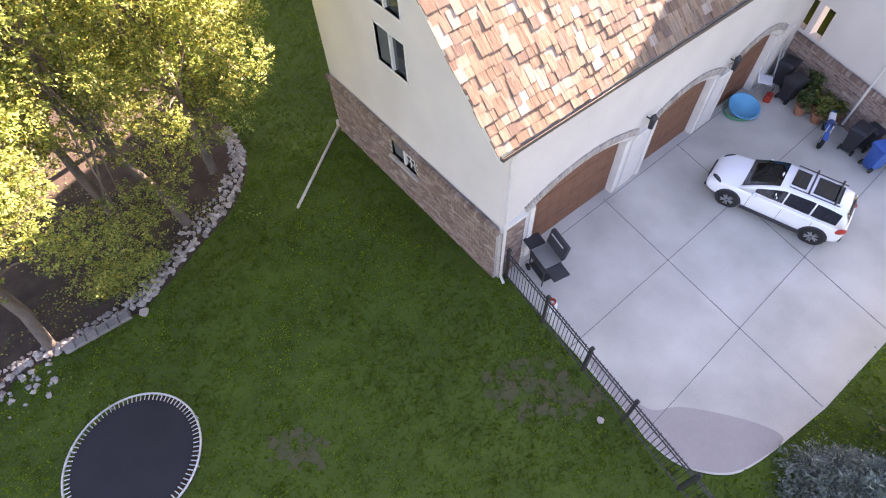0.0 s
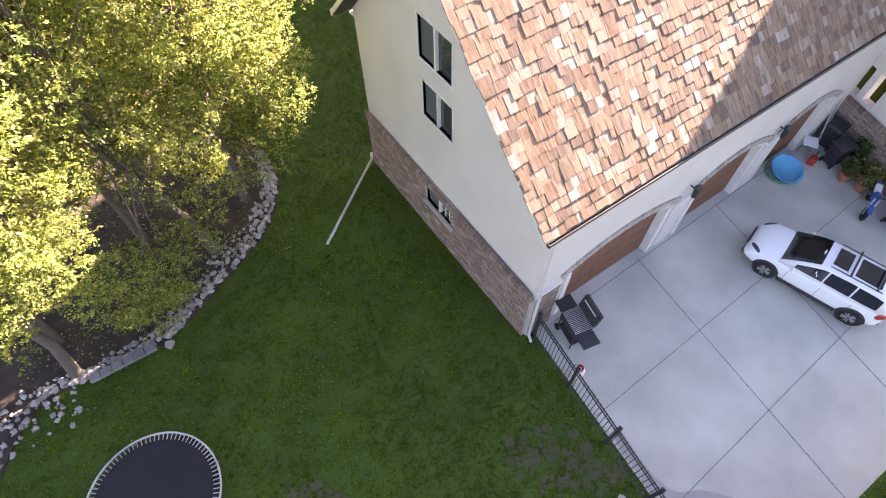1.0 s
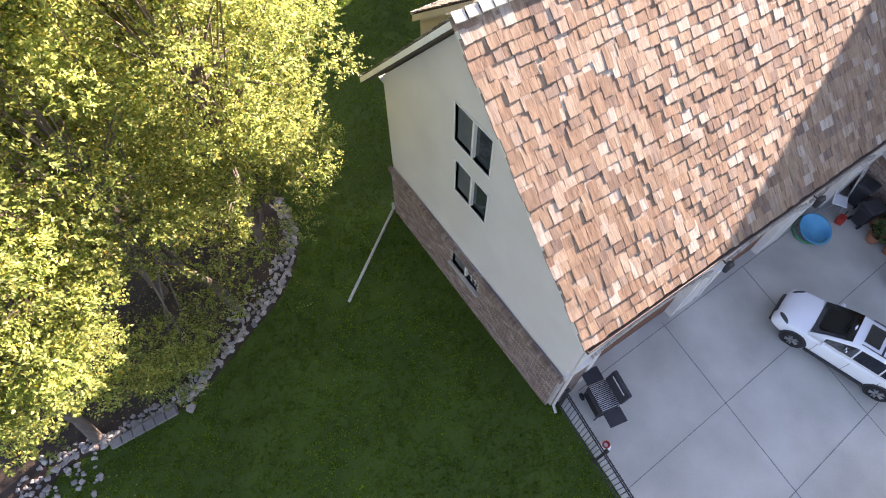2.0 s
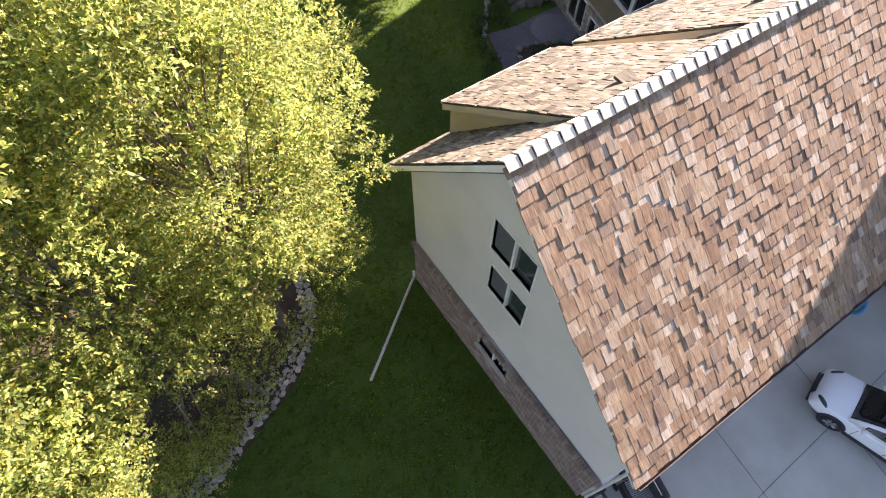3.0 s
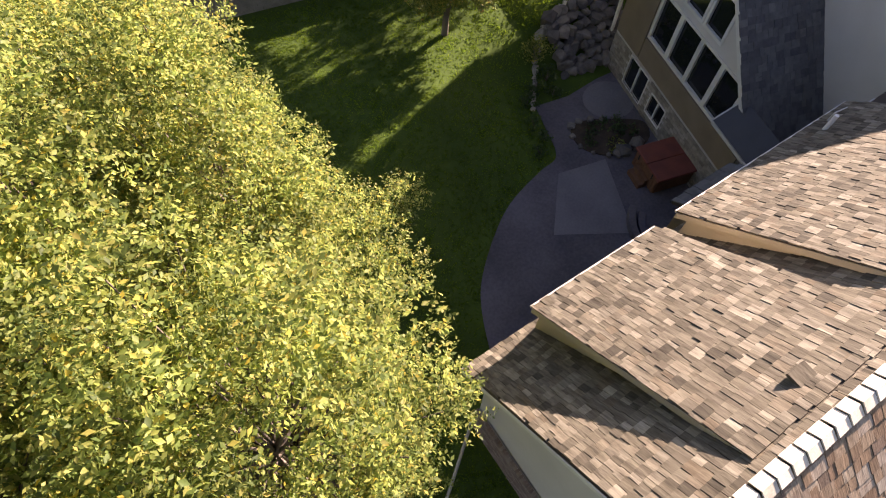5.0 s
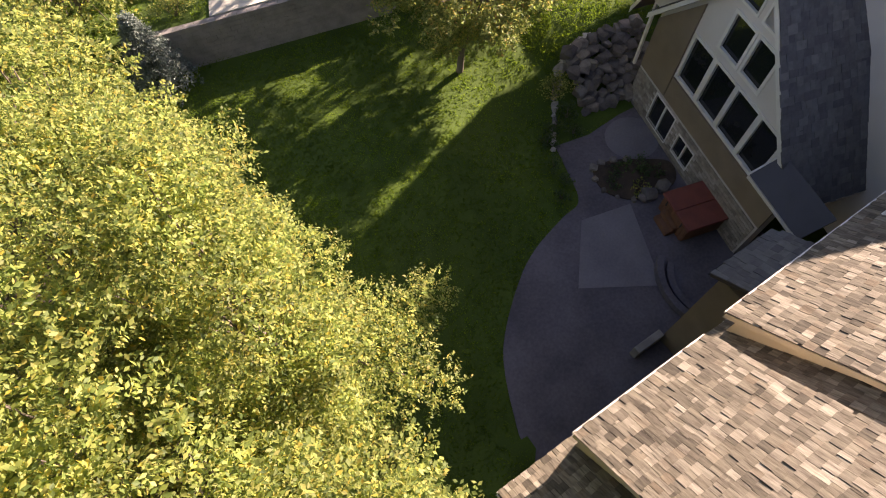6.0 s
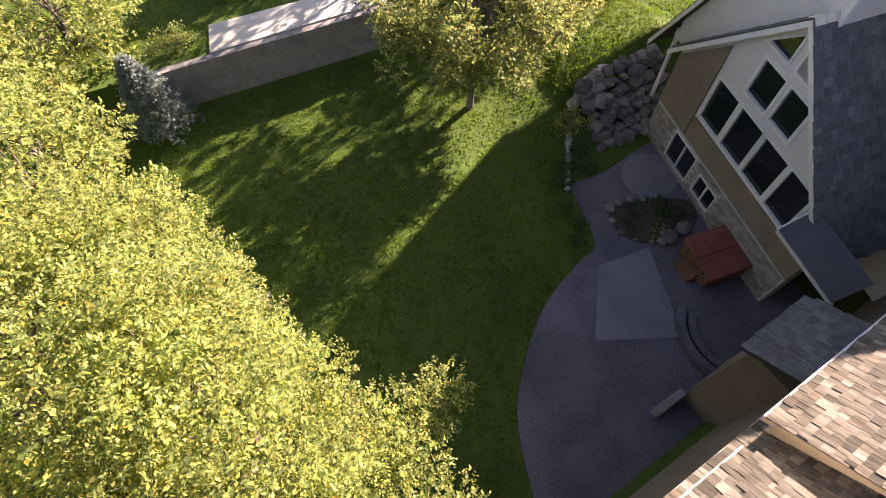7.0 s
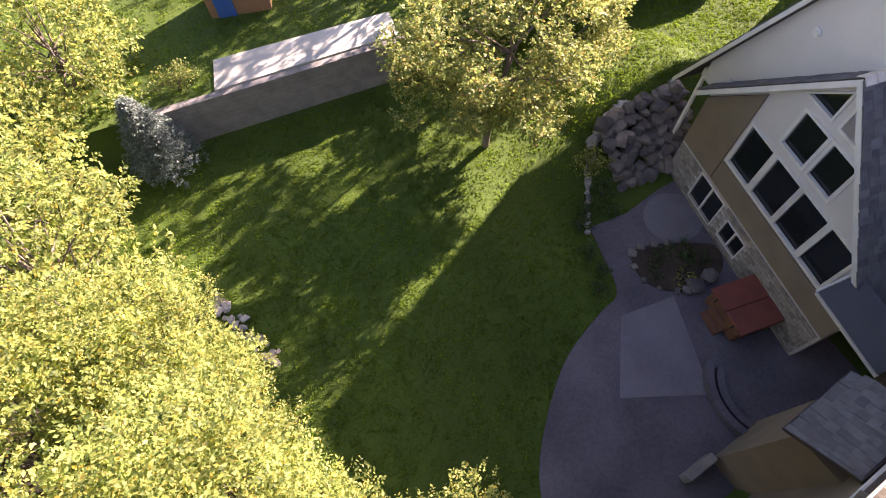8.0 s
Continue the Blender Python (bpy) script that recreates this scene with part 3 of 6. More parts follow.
for a, b in ((rake[0], rake[1]), (rake[1], rake[2])):
    rb = bmesh.new()
    vs = [rb.verts.new(p + d) for d in (Vector((0, 0, 0)), Vector((0.05, 0, 0))) for p in (a, b, b + Vector((0, 0, 0.15)), a + Vector((0, 0, 0.15)))]
    for f in ((0, 1, 2, 3), (7, 6, 5, 4), (0, 4, 5, 1), (1, 5, 6, 2), (2, 6, 7, 3), (3, 7, 4, 0)):
        rb.faces.new([vs[i] for i in f])
    part("rake_board", rb, TRIM, house, "pale painted rake board")
part("soffit", boxes(((0.02, RE_Y - 0.28, RE_Z - 0.24), (13, RE_Y - 0.02, RE_Z - 0.2))), TRIM, house)

# ridge caps
rng = random.Random(4)
cap_v = [Vector(p) for p in ((0, -0.165, -0.115), (0, 0.165, -0.11), (0, 0, 0.015), (1, -0.165, -0.125), (1, 0.165, -0.12), (1, 0, 0.0), (0, -0.165, -0.08), (0, 0.165, -0.075), (0, 0, 0.05), (1, -0.165, -0.105), (1, 0.165, -0.1), (1, 0, 0.022))]
cap_f = [(6, 9, 11, 8), (8, 11, 10, 7), (0, 2, 5, 3), (2, 1, 4, 5), (0, 6, 8, 2), (2, 8, 7, 1), (3, 5, 11, 9), (5, 4, 10, 11), (0, 3, 9, 6), (1, 7, 10, 4)]
cap_me = raw_mesh("ridge_cap", cap_v, cap_f)
cap_me.materials.append(CAP)
x = X0 - 0.06
while x < 14:
    cap = new("ridge_cap", cap_me)
    cap.parent = roof
    cap.matrix_local = Matrix.Translation((x, RID_Y, RID_Z + 0.075 + rng.uniform(0, 0.008))) @ Matrix.Rotation(radians(rng.uniform(-1, 1)), 4, "X") @ Matrix.Diagonal((0.228 + rng.uniform(-0.012, 0.008), 0.8, 0.8, 1))
    x += 0.25

# gutters
gut = part("gutter", boxes(((X0, FE_Y - 0.09, FE_Z - 0.1), (13.0, FE_Y - 0.08, FE_Z)), ((X0, FE_Y - 0.08, FE_Z - 0.1), (13.0, FE_Y, FE_Z - 0.09)), ((X0, FE_Y - 0.09, FE_Z - 0.1), (X0 + 0.01, FE_Y, FE_Z))), BRONZE, house, "dark bronze metal gutter along the eave")
part("downspout", tubes(((0.06, FE_Y, FE_Z - 0.1), (0.06, GY - 0.12, FE_Z - 0.5), 0.04), ((0.06, GY - 0.12, FE_Z - 0.5), (0.06, GY - 0.13, 0.1), 0.04), ((0.06, GY - 0.13, 0.12), (0.0, GY - 0.32, 0.06), 0.04)), GUTTER, gut)
part("drip_edge", boxes(((X0, RE_Y - 0.01, RE_Z - 0.03), (12.4, RE_Y + 0.03, RE_Z + 0.012))), GUTTER, house)

# shed dormers on the rear slope
for x0, x1, ey, ez, seed in ((1.08, 4.15, 7.55, 6.55, 21), (5.02, 10.5, 7.65, 6.28, 22)):
    du = Vector((0, RID_Y + 0.12 - ey, RID_Z - 0.1 - ez))
    d_rise = du.length
    du.normalize()
    dormer = part("dormer", panel([(-(x1 - x0), 0), (0, 0), (0, d_rise), (-(x1 - x0), d_rise)], [], (x0, ey, ez), -SX, du, 0.13), UNDERLAY, house, "shed dormer with weathered shake roof and tan cheek")
    roof_shingles.append((dormer, shingle_rows((x1 + 0.02, ey, ez), -SX, du, x1 - x0 + 0.05, d_rise - 0.1, seed=seed, course=0.185, wide=(0.08, 0.2), ragged=0.018), SHAKE_GREY, 150 if seed == 21 else 0))
    for xc in (x0 + 0.2, x1 - 0.2):
        part("cheek", panel([(-3.9, 9.08), (-7.42, 5.45), (-7.42, ez + 0.03)], [], (xc - 0.08, 0, 0), (0, -1, 0), (0, 0, 1), 0.16), STUCCO_TAN, dormer, "tan stucco cheek wall")
    part("front_wall", boxes(((x0 + 0.13, BY, 5.3), (x1 - 0.13, 7.415, ez - 0.02))), STUCCO_TAN, dormer)
    part("drip_edge", boxes(((x0 - 0.02, ey + 0.02, ez - 0.03), (x1 + 0.02, ey + 0.05, ez + 0.035))), GUTTER, dormer, "pale metal drip edge")
    part("fascia", boxes(((x0 + 0.02, ey - 0.03, ez - 0.18), (x1 - 0.02, ey - 0.012, ez - 0.035))), TRIM, dormer)
    for xe in (x0 - 0.015, x1 - 0.025):
        slanted_board("rake_board", (xe, ey, ez - 0.02), (xe, RID_Y + 0.12, RID_Z - 0.12), 0.04, 0.17, STUCCO_TAN, dormer)

# low brick bay with a small shake roof
bay = part("bay", boxes(((7.45, BY, PATIO_Z), (9.45, 8.45, 3.45))), STUCCO_BROWN, house, "olive brown stucco bay under a small shake roof")
lu = Vector((0, -1.4, 0.85))
l_rise = lu.length
lu.normalize()
low = part("roof", panel([(-2.3, 0), (0, 0), (0, l_rise), (-2.3, l_rise)], [], (7.3, 8.7, 3.5), -SX, lu, 0.1), UNDERLAY, bay)
roof_shingles.append((low, shingle_rows((9.6, 8.7, 3.5), -SX, lu, 2.3, l_rise, seed=31), SHAKE_BLUE, 0))
part("drip_edge", boxes(((7.28, 8.68, 3.45), (9.62, 8.73, 3.51))), BLACK_METAL, bay)

# rear wing with the great gable windows: built square, then turned about its wall
WX = 12.48
WA_Y, WA_Z = 13.45, 7.05
wing_before = set(house.children)
PANES = [rect(-y1, -y0, 1.62, 3.42) for y0, y1 in ((14.08, 15.2), (12.82, 13.95), (11.6, 12.72), (10.42, 11.48))]
PANES += [rect(-y1, -y0, 3.82, 5.14) for y0, y1 in ((13.2, 14.18), (12.1, 13.04))]
PANES += [[(-14.45, 5.5), (-13.5, 5.5), (-13.5, 6.45)], [(-13.2, 5.5), (-12.15, 5.5), (-13.2, 6.5)]]
LOWER = [(14.3, 15.65, -1.0, 0.32), (12.8, 13.8, -0.9, 0.0)]
wing_holes = PANES + [rect(-y1, -y0, z0, z1) for y0, y1, z0, z1 in LOWER]
part("wall", panel([(-9.2, -1.6), (-9.2, 2.3), (-13.45, 6.85), (-17.1, 2.85), (-17.1, -1.6)], wing_holes, (WX, 0, 0), (0, -1, 0), (0, 0, 1), 0.3), STUCCO, house, "stucco gable wall of the rear wing full of windows")
for loop in PANES:
    pane = part("window", panel(loop, [], (WX + 0.09, 0, 0), (0, -1, 0), SZ, 0.012), GLASS_DARK, house, "dark window pane in a white frame")
    mid = [sum(q[k] for q in loop) / len(loop) for k in (0, 1)]
    grow = lambda q, by: tuple(q[k] + (by if q[k] > mid[k] else -by) for k in (0, 1))
    if len(loop) == 3:
        grow = lambda q, by: tuple(q[k] + (q[k] - mid[k]) * by * 2.2 for k in (0, 1))
    part("window_frame", panel([grow(q, 0.07) for q in loop], [[grow(q, -0.04) for q in loop]], (WX - 0.03, 0, 0), (0, -1, 0), SZ, 0.1), TRIM, pane)
for y0, y1, z0, z1 in LOWER:
    window(house, (WX - 0.06, y1, z0), (0, -1, 0), SZ, y1 - y0, z1 - z0, 2, glass=GLASS_DARK, out_by=0.03)
part("stucco_band", panel(rect(-15.3, -9.2, 0.52, 1.5), [], (WX - 0.07, 0, 0), (0, -1, 0), SZ, 0.066), STUCCO_BROWN, house, "brown stucco band under the windows")
part("stucco_pier", panel([(-15.34, 0.52), (-15.34, 4.55), (-17.08, 2.7), (-17.08, 0.52)], [], (WX - 0.07, 0, 0), (0, -1, 0), SZ, 0.066), STUCCO_BROWN, house, "brown stucco pier at the gable's edge")
stone = part("stone_base", panel([(-9.2, -1.5), (-17.08, -1.5), (-17.08, 0.5), (-9.2, 0.5)][::-1], [rect(-y1, -y0, z0, z1) for y0, y1, z0, z1 in LOWER], (WX - 0.05, 0, 0), (0, -1, 0), SZ, 0.046), MORTAR, house, "rough cultured stone facing at ground level")
pieces("stone", brick_rows((WX - 0.05, 17.08, -1.3), (0, -1, 0), SZ, 7.8, 1.8, [(17.08 - y1 - 0.1, 17.08 - y0 + 0.1, z0 + 1.25, z1 + 1.35) for y0, y1, z0, z1 in LOWER], out_by=0.03, size=(0.27, 0.155), seed=9), stone, STONE)


def gable_roof(x0, x1, apex, left, right, mat, seed, label, caps=True):
    """A roof with its ridge along x: left towards +y, right towards -y, both eaves as (y, z)."""
    for (ey, ez), sgn in ((left, 1), (right, -1)):
        up = Vector((0, apex[0] - ey, apex[1] - ez))
        rise = up.length
        up.normalize()
        u = -SX * sgn
        o = (x0 if sgn > 0 else x0, ey, ez)
        outline = [(-(x1 - x0), 0), (0, 0), (0, rise), (-(x1 - x0), rise)] if sgn > 0 else [(0, 0), (x1 - x0, 0), (x1 - x0, rise), (0, rise)]
        slope = part("roof", panel(outline, [], o, u, up, 0.14), UNDERLAY, house, label)
        start = (x1, ey, ez) if sgn > 0 else (x0, ey, ez)
        roof_shingles.append((slope, shingle_rows(start, u, up, x1 - x0, rise, seed=seed + sgn, wide=(0.16, 0.34)), mat, 0))
        part("fascia", boxes(((x0 + 0.02, min(ey, ey - 0.03 * sgn), ez - 0.2), (x1, max(ey, ey - 0.03 * sgn), ez - 0.02))), TRIM, slope)
        a, b = Vector((x0 + 0.0, ey, ez - 0.02)), Vector((x0 + 0.0, apex[0], apex[1] - 0.02))
        eb = bmesh.new()
        vs = [eb.verts.new(p + d) for d in (Vector((-0.03, 0, 0)), Vector((0.02, 0, 0))) for p in (a, b, b - Vector((0, 0, 0.22)), a - Vector((0, 0, 0.22)))]
        for f in ((0, 1, 2, 3), (7, 6, 5, 4), (0, 4, 5, 1), (1, 5, 6, 2), (2, 6, 7, 3), (3, 7, 4, 0)):
            eb.faces.new([vs[i] for i in f])
        part("rake_board", eb, TRIM, slope, "white painted rake board")


gable_roof(WX - 0.28, 15.2, (WA_Y, WA_Z), (17.45, 2.72), (8.8, 2.0), SHAKE_BLUE, 41, "grey shingled roof of the rear wing")
x = WX - 0.3
while x < 14.6:
    cap = new("ridge_cap", cap_me)
    cap.parent = house
    cap.matrix_local = Matrix.Translation((x, WA_Y, WA_Z + 0.02)) @ Matrix.Diagonal((0.31, 1, 1, 1))
    x += 0.315
# taller gable close behind it
part("wall", panel([(-13.5, 3.5), (-13.5, 11.3), (-13.8, 11.3), (-18.0, 3.2), (-18.0, 2.5), (-16.6, 2.5), (-16.6, 3.5)], [], (12.88, 0, 0), (0, -1, 0), SZ, 0.3), STUCCO, house, "pale stucco gable wall rising behind the windows")
part("wall", boxes(((12.88, 13.2, 4.0), (15.0, 13.5, 11.2))), STUCCO, house)
part("corner_trim", boxes(((12.82, 13.18, 6.8), (12.94, 13.32, 11.3))), TRIM, house, "white painted corner board")
part("round_vent", tubes(((12.89, 15.5, 6.45), (12.82, 15.5, 6.45), 0.13), ((12.83, 15.5, 6.45), (12.79, 15.5, 6.45), 0.09), n=16), TRIM, house, "small round gable vent")
for ey, ez, sgn, x0 in ((18.95, 1.75, 1, 12.6), (7.6, 4.2, -1, 15.0)):
    up = Vector((0, 13.7 - ey, 11.6 - ez))
    rise = up.length
    up.normalize()
    u = -SX * sgn
    outline = [(-(26 - x0), 0), (0, 0), (0, rise), (-(26 - x0), rise)] if sgn > 0 else [(0, 0), (26 - x0, 0), (26 - x0, rise), (0, rise)]
    slope = part("roof", panel(outline, [], (x0, ey, ez), u, up, 0.14), UNDERLAY, house, "grey shingled roof of the tall gable")
    roof_shingles.append((slope, shingle_rows((26, ey, ez) if sgn > 0 else (x0, ey, ez), u, up, 26 - x0, rise, seed=45 + sgn, wide=(0.16, 0.34)), SHAKE_BLUE, 0))
    slanted_board("rake_board", (x0 - 0.03, ey, ez - 0.01), (x0 - 0.03, 13.7, 11.59), 0.05, 0.26, TRIM, slope, "white painted rake board")
part("post", boxes(((12.92, 18.02, -1.0), (13.03, 18.13, 2.5))), TRIM, house, "pale painted corner post")
part("wall", panel(rect(-26, -12.8, -1.6, 3.4), [], (0, 17.0, 0), (-1, 0, 0), SZ, 0.3), STUCCO, house)

part("wall", panel([(-7.8, -0.2), (-7.8, 4.25), (-13.3, 9.65), (-13.3, -0.2)][::-1], [], (15.1, 0, 0), (0, -1, 0), SZ, 0.3), STUCCO, house, "pale stucco wall in the shade")
part("wall", panel([(-7.8, -0.2), (-7.8, 4.25), (-13.7, 10.05), (-17.9, 3.9), (-17.9, -0.2)][::-1], [], (25.6, 0, 0), (0, -1, 0), SZ, 0.3), STUCCO, house)
part("beam", boxes(((12.9, 17.98, 2.5), (13.05, 18.16, 2.8))), TRIM, house)

# lean-to roof between the wing and the garage
lean = part("lean_to_roof", panel([(0, 0), (2.35, 0), (2.35, 1.05), (0, 1.05)], [], (11.6, 7.8, 2.6), (0, 1, 0), Vector((1.2, 0, 0.85)).normalized(), 0.08), MEMBRANE, house, "smooth dark grey lean-to roof with a pale metal edge")
bpy.context.view_layer.update()
part("edge", boxes(((11.55, 7.76, 2.5), (11.61, 10.17, 2.62))), GUTTER, lean)
part("edge", panel([(0, 0), (1.1, 0), (1.1, 0.06), (0, 0.06)], [], (11.58, 10.17, 2.57), Vector((1.2, 0, 0.85)).normalized(), Vector((-0.85, 0, 1.2)).normalized(), 0.05), GUTTER, lean)



def turned_about(before, pivot, degrees):
    """Turns the parts of the house that were not there before about an upright axis."""
    m = Matrix.Translation(pivot) @ Matrix.Rotation(radians(degrees), 4, "Z") @ Matrix.Translation(-Vector(pivot))
    made = sorted((o for o in house.children if o not in before), key=lambda o: o.name)
    for o in made:
        o.matrix_local = m @ o.matrix_local


turned_about(wing_before, (WX, 11.38, 0), -14.8)
wing_before = set(house.children)

# front wing beside the driveway
QX = 13.2
NARROW = [(-0.5, -0.08, 1.65, 2.65), (-1.14, -0.72, 1.65, 2.65)]
part("wall", panel([(-0.8, -0.2), (5.6, -0.2), (5.6, 6.55), (-0.8, 6.55)], [rect(-y1, -y0, z0, z1) for y0, y1, z0, z1 in NARROW], (QX, 0, 0), (0, -1, 0), SZ, 0.3), STUCCO, house, "pale stucco wall of the front wing above brick")
part("wall", boxes(((QX, 0.9, 4.8), (QX + 0.3, 4.0, 6.55))), STUCCO, house)
for y0, y1, z0, z1 in NARROW:
    window(house, (QX, y1, z0), (0, -1, 0), SZ, y1 - y0, z1 - z0, 1, glass=SCREEN, out_by=0.05)
qbase = part("brick_base", panel(rect(-0.1, 5.6, -0.2, 1.5), [], (QX - 0.07, 0, 0), (0, -1, 0), SZ, 0.066), MORTAR, house, "brown brick base of the front wing")
pieces("brick", brick_rows((QX - 0.07, 0.1, 0.0), (0, -1, 0), SZ, 5.7, 1.5, seed=14), qbase, BRICK)
pieces("cap_brick", rowlock((QX - 0.07, 0.1, 1.42), (0, -1, 0), SZ, 5.7, high=0.15, deep=0.09), qbase, BRICK)
part("downspout", tubes(((QX - 0.14, -3.4, 0.15), (QX - 0.14, -3.4, 6.3), 0.04)), GUTTER, house)
for ex, sgn in ((12.85, -1), (22.75, 1)):
    up = Vector((17.8 - ex, 0, 11.2 - 6.45))
    rise = up.length
    up.normalize()
    u = Vector((0, sgn, 0))
    run = 11.8 if sgn < 0 else 8.7
    outline = [(0, 0), (run, 0), (run, rise), (0, rise)]
    o = (ex, 6.0, 6.45) if sgn < 0 else (ex, -2.7, 6.45)
    slope = part("roof", panel(outline, [], o, u, up, 0.14), UNDERLAY, house, "grey shingled roof of the front wing")
    if sgn < 0:
        roof_shingles.append((slope, shingle_rows(o, u, up, 11.8, rise, seed=51), SHAKE_BLUE, 0))
part("wall", panel([(13.2, -0.2), (17.8, -0.2), (17.8, 11.0), (13.2, 6.5)], [], (0, -5.6, 0), SX, SZ, 0.3), STUCCO, house)
for yy, top in ((5.85, 11.0), (8.3, 10.0)):
    part("wall", panel([(-21.6, 5.0), (-12.4, 5.0), (-12.4, 6.5), (-17, top), (-21.6, 6.5)], [], (0, yy, 0), -SX, SZ, 0.3), STUCCO, house)
up = Vector((4.95, 0, 3.75))
rise = up.length
up.normalize()
slope = part("roof", panel([(0, 0), (2.5, 0), (2.5, rise), (0, rise)], [], (12.85, 8.5, 6.45), (0, -1, 0), up, 0.14), UNDERLAY, house, "grey shingled roof slope")
roof_shingles.append((slope, shingle_rows((12.85, 8.5, 6.45), (0, -1, 0), up, 2.5, rise, seed=57), SHAKE_BLUE, 0))
turned_about(wing_before, (QX, 0.0, 0), -17)
part("wall", boxes(((17.0, -2.5, -0.2), (21.3, -2.2, 6.5)), ((16.7, -4.1, -0.2), (17.0, -2.2, 11.0)), ((21.3, -2.5, -0.2), (21.6, 18, 6.5))), STUCCO, house)

up = Vector((2.0, 0, 1.5)).normalized()
saddle = part("roof", panel([(0, 0), (5.2, 0), (5.2, 2.5), (0, 2.5)], [], (15.0, 13.65, 8.7), (0, -1, 0), up, 0.14), UNDERLAY, house, "grey shingled roof saddle")
roof_shingles.append((saddle, shingle_rows((15.0, 13.65, 8.7), (0, -1, 0), up, 5.2, 2.5, seed=55, wide=(0.16, 0.34)), SHAKE_BLUE, 0))
part("wall", boxes(((15.06, 8.4, 4.0), (15.3, 13.3, 8.7))), STUCCO, house)
part("roof", panel([(0, 0), (7.65, 0), (7.65, 6.2), (0, 6.2)], [], (21.95, 6.0, 6.45), (0, 1, 0), Vector((-4.95, 0, 3.75)).normalized(), 0.14), UNDERLAY, house)
# unseen wing, added to throw the straight shadow edge across the lawn
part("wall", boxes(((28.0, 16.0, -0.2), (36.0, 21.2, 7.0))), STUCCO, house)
# deep overhang leaves a gap for low sun to reach the boulder bank
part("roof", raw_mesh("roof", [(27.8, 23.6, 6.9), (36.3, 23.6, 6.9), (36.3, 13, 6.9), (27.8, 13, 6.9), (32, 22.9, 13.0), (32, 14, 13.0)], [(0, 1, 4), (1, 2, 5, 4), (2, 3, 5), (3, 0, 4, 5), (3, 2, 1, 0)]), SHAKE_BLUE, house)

# roof fittings on the dormers and the far slope
vent = part("roof_vent", boxes(((2.3, 4.1, 8.97), (2.62, 4.42, 9.03)), ((2.35, 4.15, 8.7), (2.57, 4.37, 8.97))), SHAKE_GREY, house, "square roof vent on the shakes")
vent = part("roof_vent", boxes(((6.3, 4.45, 8.73), (6.6, 4.75, 8.79)), ((6.35, 4.5, 8.4), (6.55, 4.7, 8.73))), SHAKE_GREY, house, "square roof vent on the shakes")
part("vent_pipe", tubes(((9.1, 7.35, 6.4), (9.1, 7.35, 7.0), 0.05), n=10), WHITE_CLOTH, house, "white plastic vent pipe")
part("vent_pipe", tubes(((10.2, 6.3, 7.2), (10.2, 6.3, 7.85), 0.04), n=10), WHITE_CLOTH, house, "white plastic vent pipe")
part("bracket", tubes(((9.5, 7.5, 6.35), (9.5, 7.5, 6.7), 0.015), ((9.5, 7.5, 6.7), (9.85, 7.45, 6.72), 0.015), n=6), GUTTER, house)

# ---- things on the driveway ----
rng = random.Random(77)


def loft(sections):
    """A skin through closed rings of equal length."""
    bm = bmesh.new()
    rings = [[bm.verts.new(p) for p in ring] for ring in sections]
    k = len(rings[0])
    for a, b in zip(rings, rings[1:]):
        for i in range(k):
            bm.faces.new((a[i], a[(i + 1) % k], b[(i + 1) % k], b[i]))
    bm.faces.new(rings[0][::-1])
    bm.faces.new(rings[-1])
    return bm


def car_ring(x, w, zb, zs, zt, crown=0.0):
    """Half-rounded body section at x: width, sill, shoulder and top heights."""
    h = w / 2
    return [(x, -h * 0.86, zb), (x, -h * 0.98, zb + 0.12), (x, -h, (zb + zs) / 2), (x, -h * 0.985, zs - 0.06), (x, -h * 0.93, zs), (x, -h * 0.6, zt), (x, 0, zt + crown), (x, h * 0.6, zt), (x, h * 0.93, zs), (x, h * 0.985, zs - 0.06), (x, h, (zb + zs) / 2), (x, h * 0.98, zb + 0.12), (x, h * 0.86, zb)]


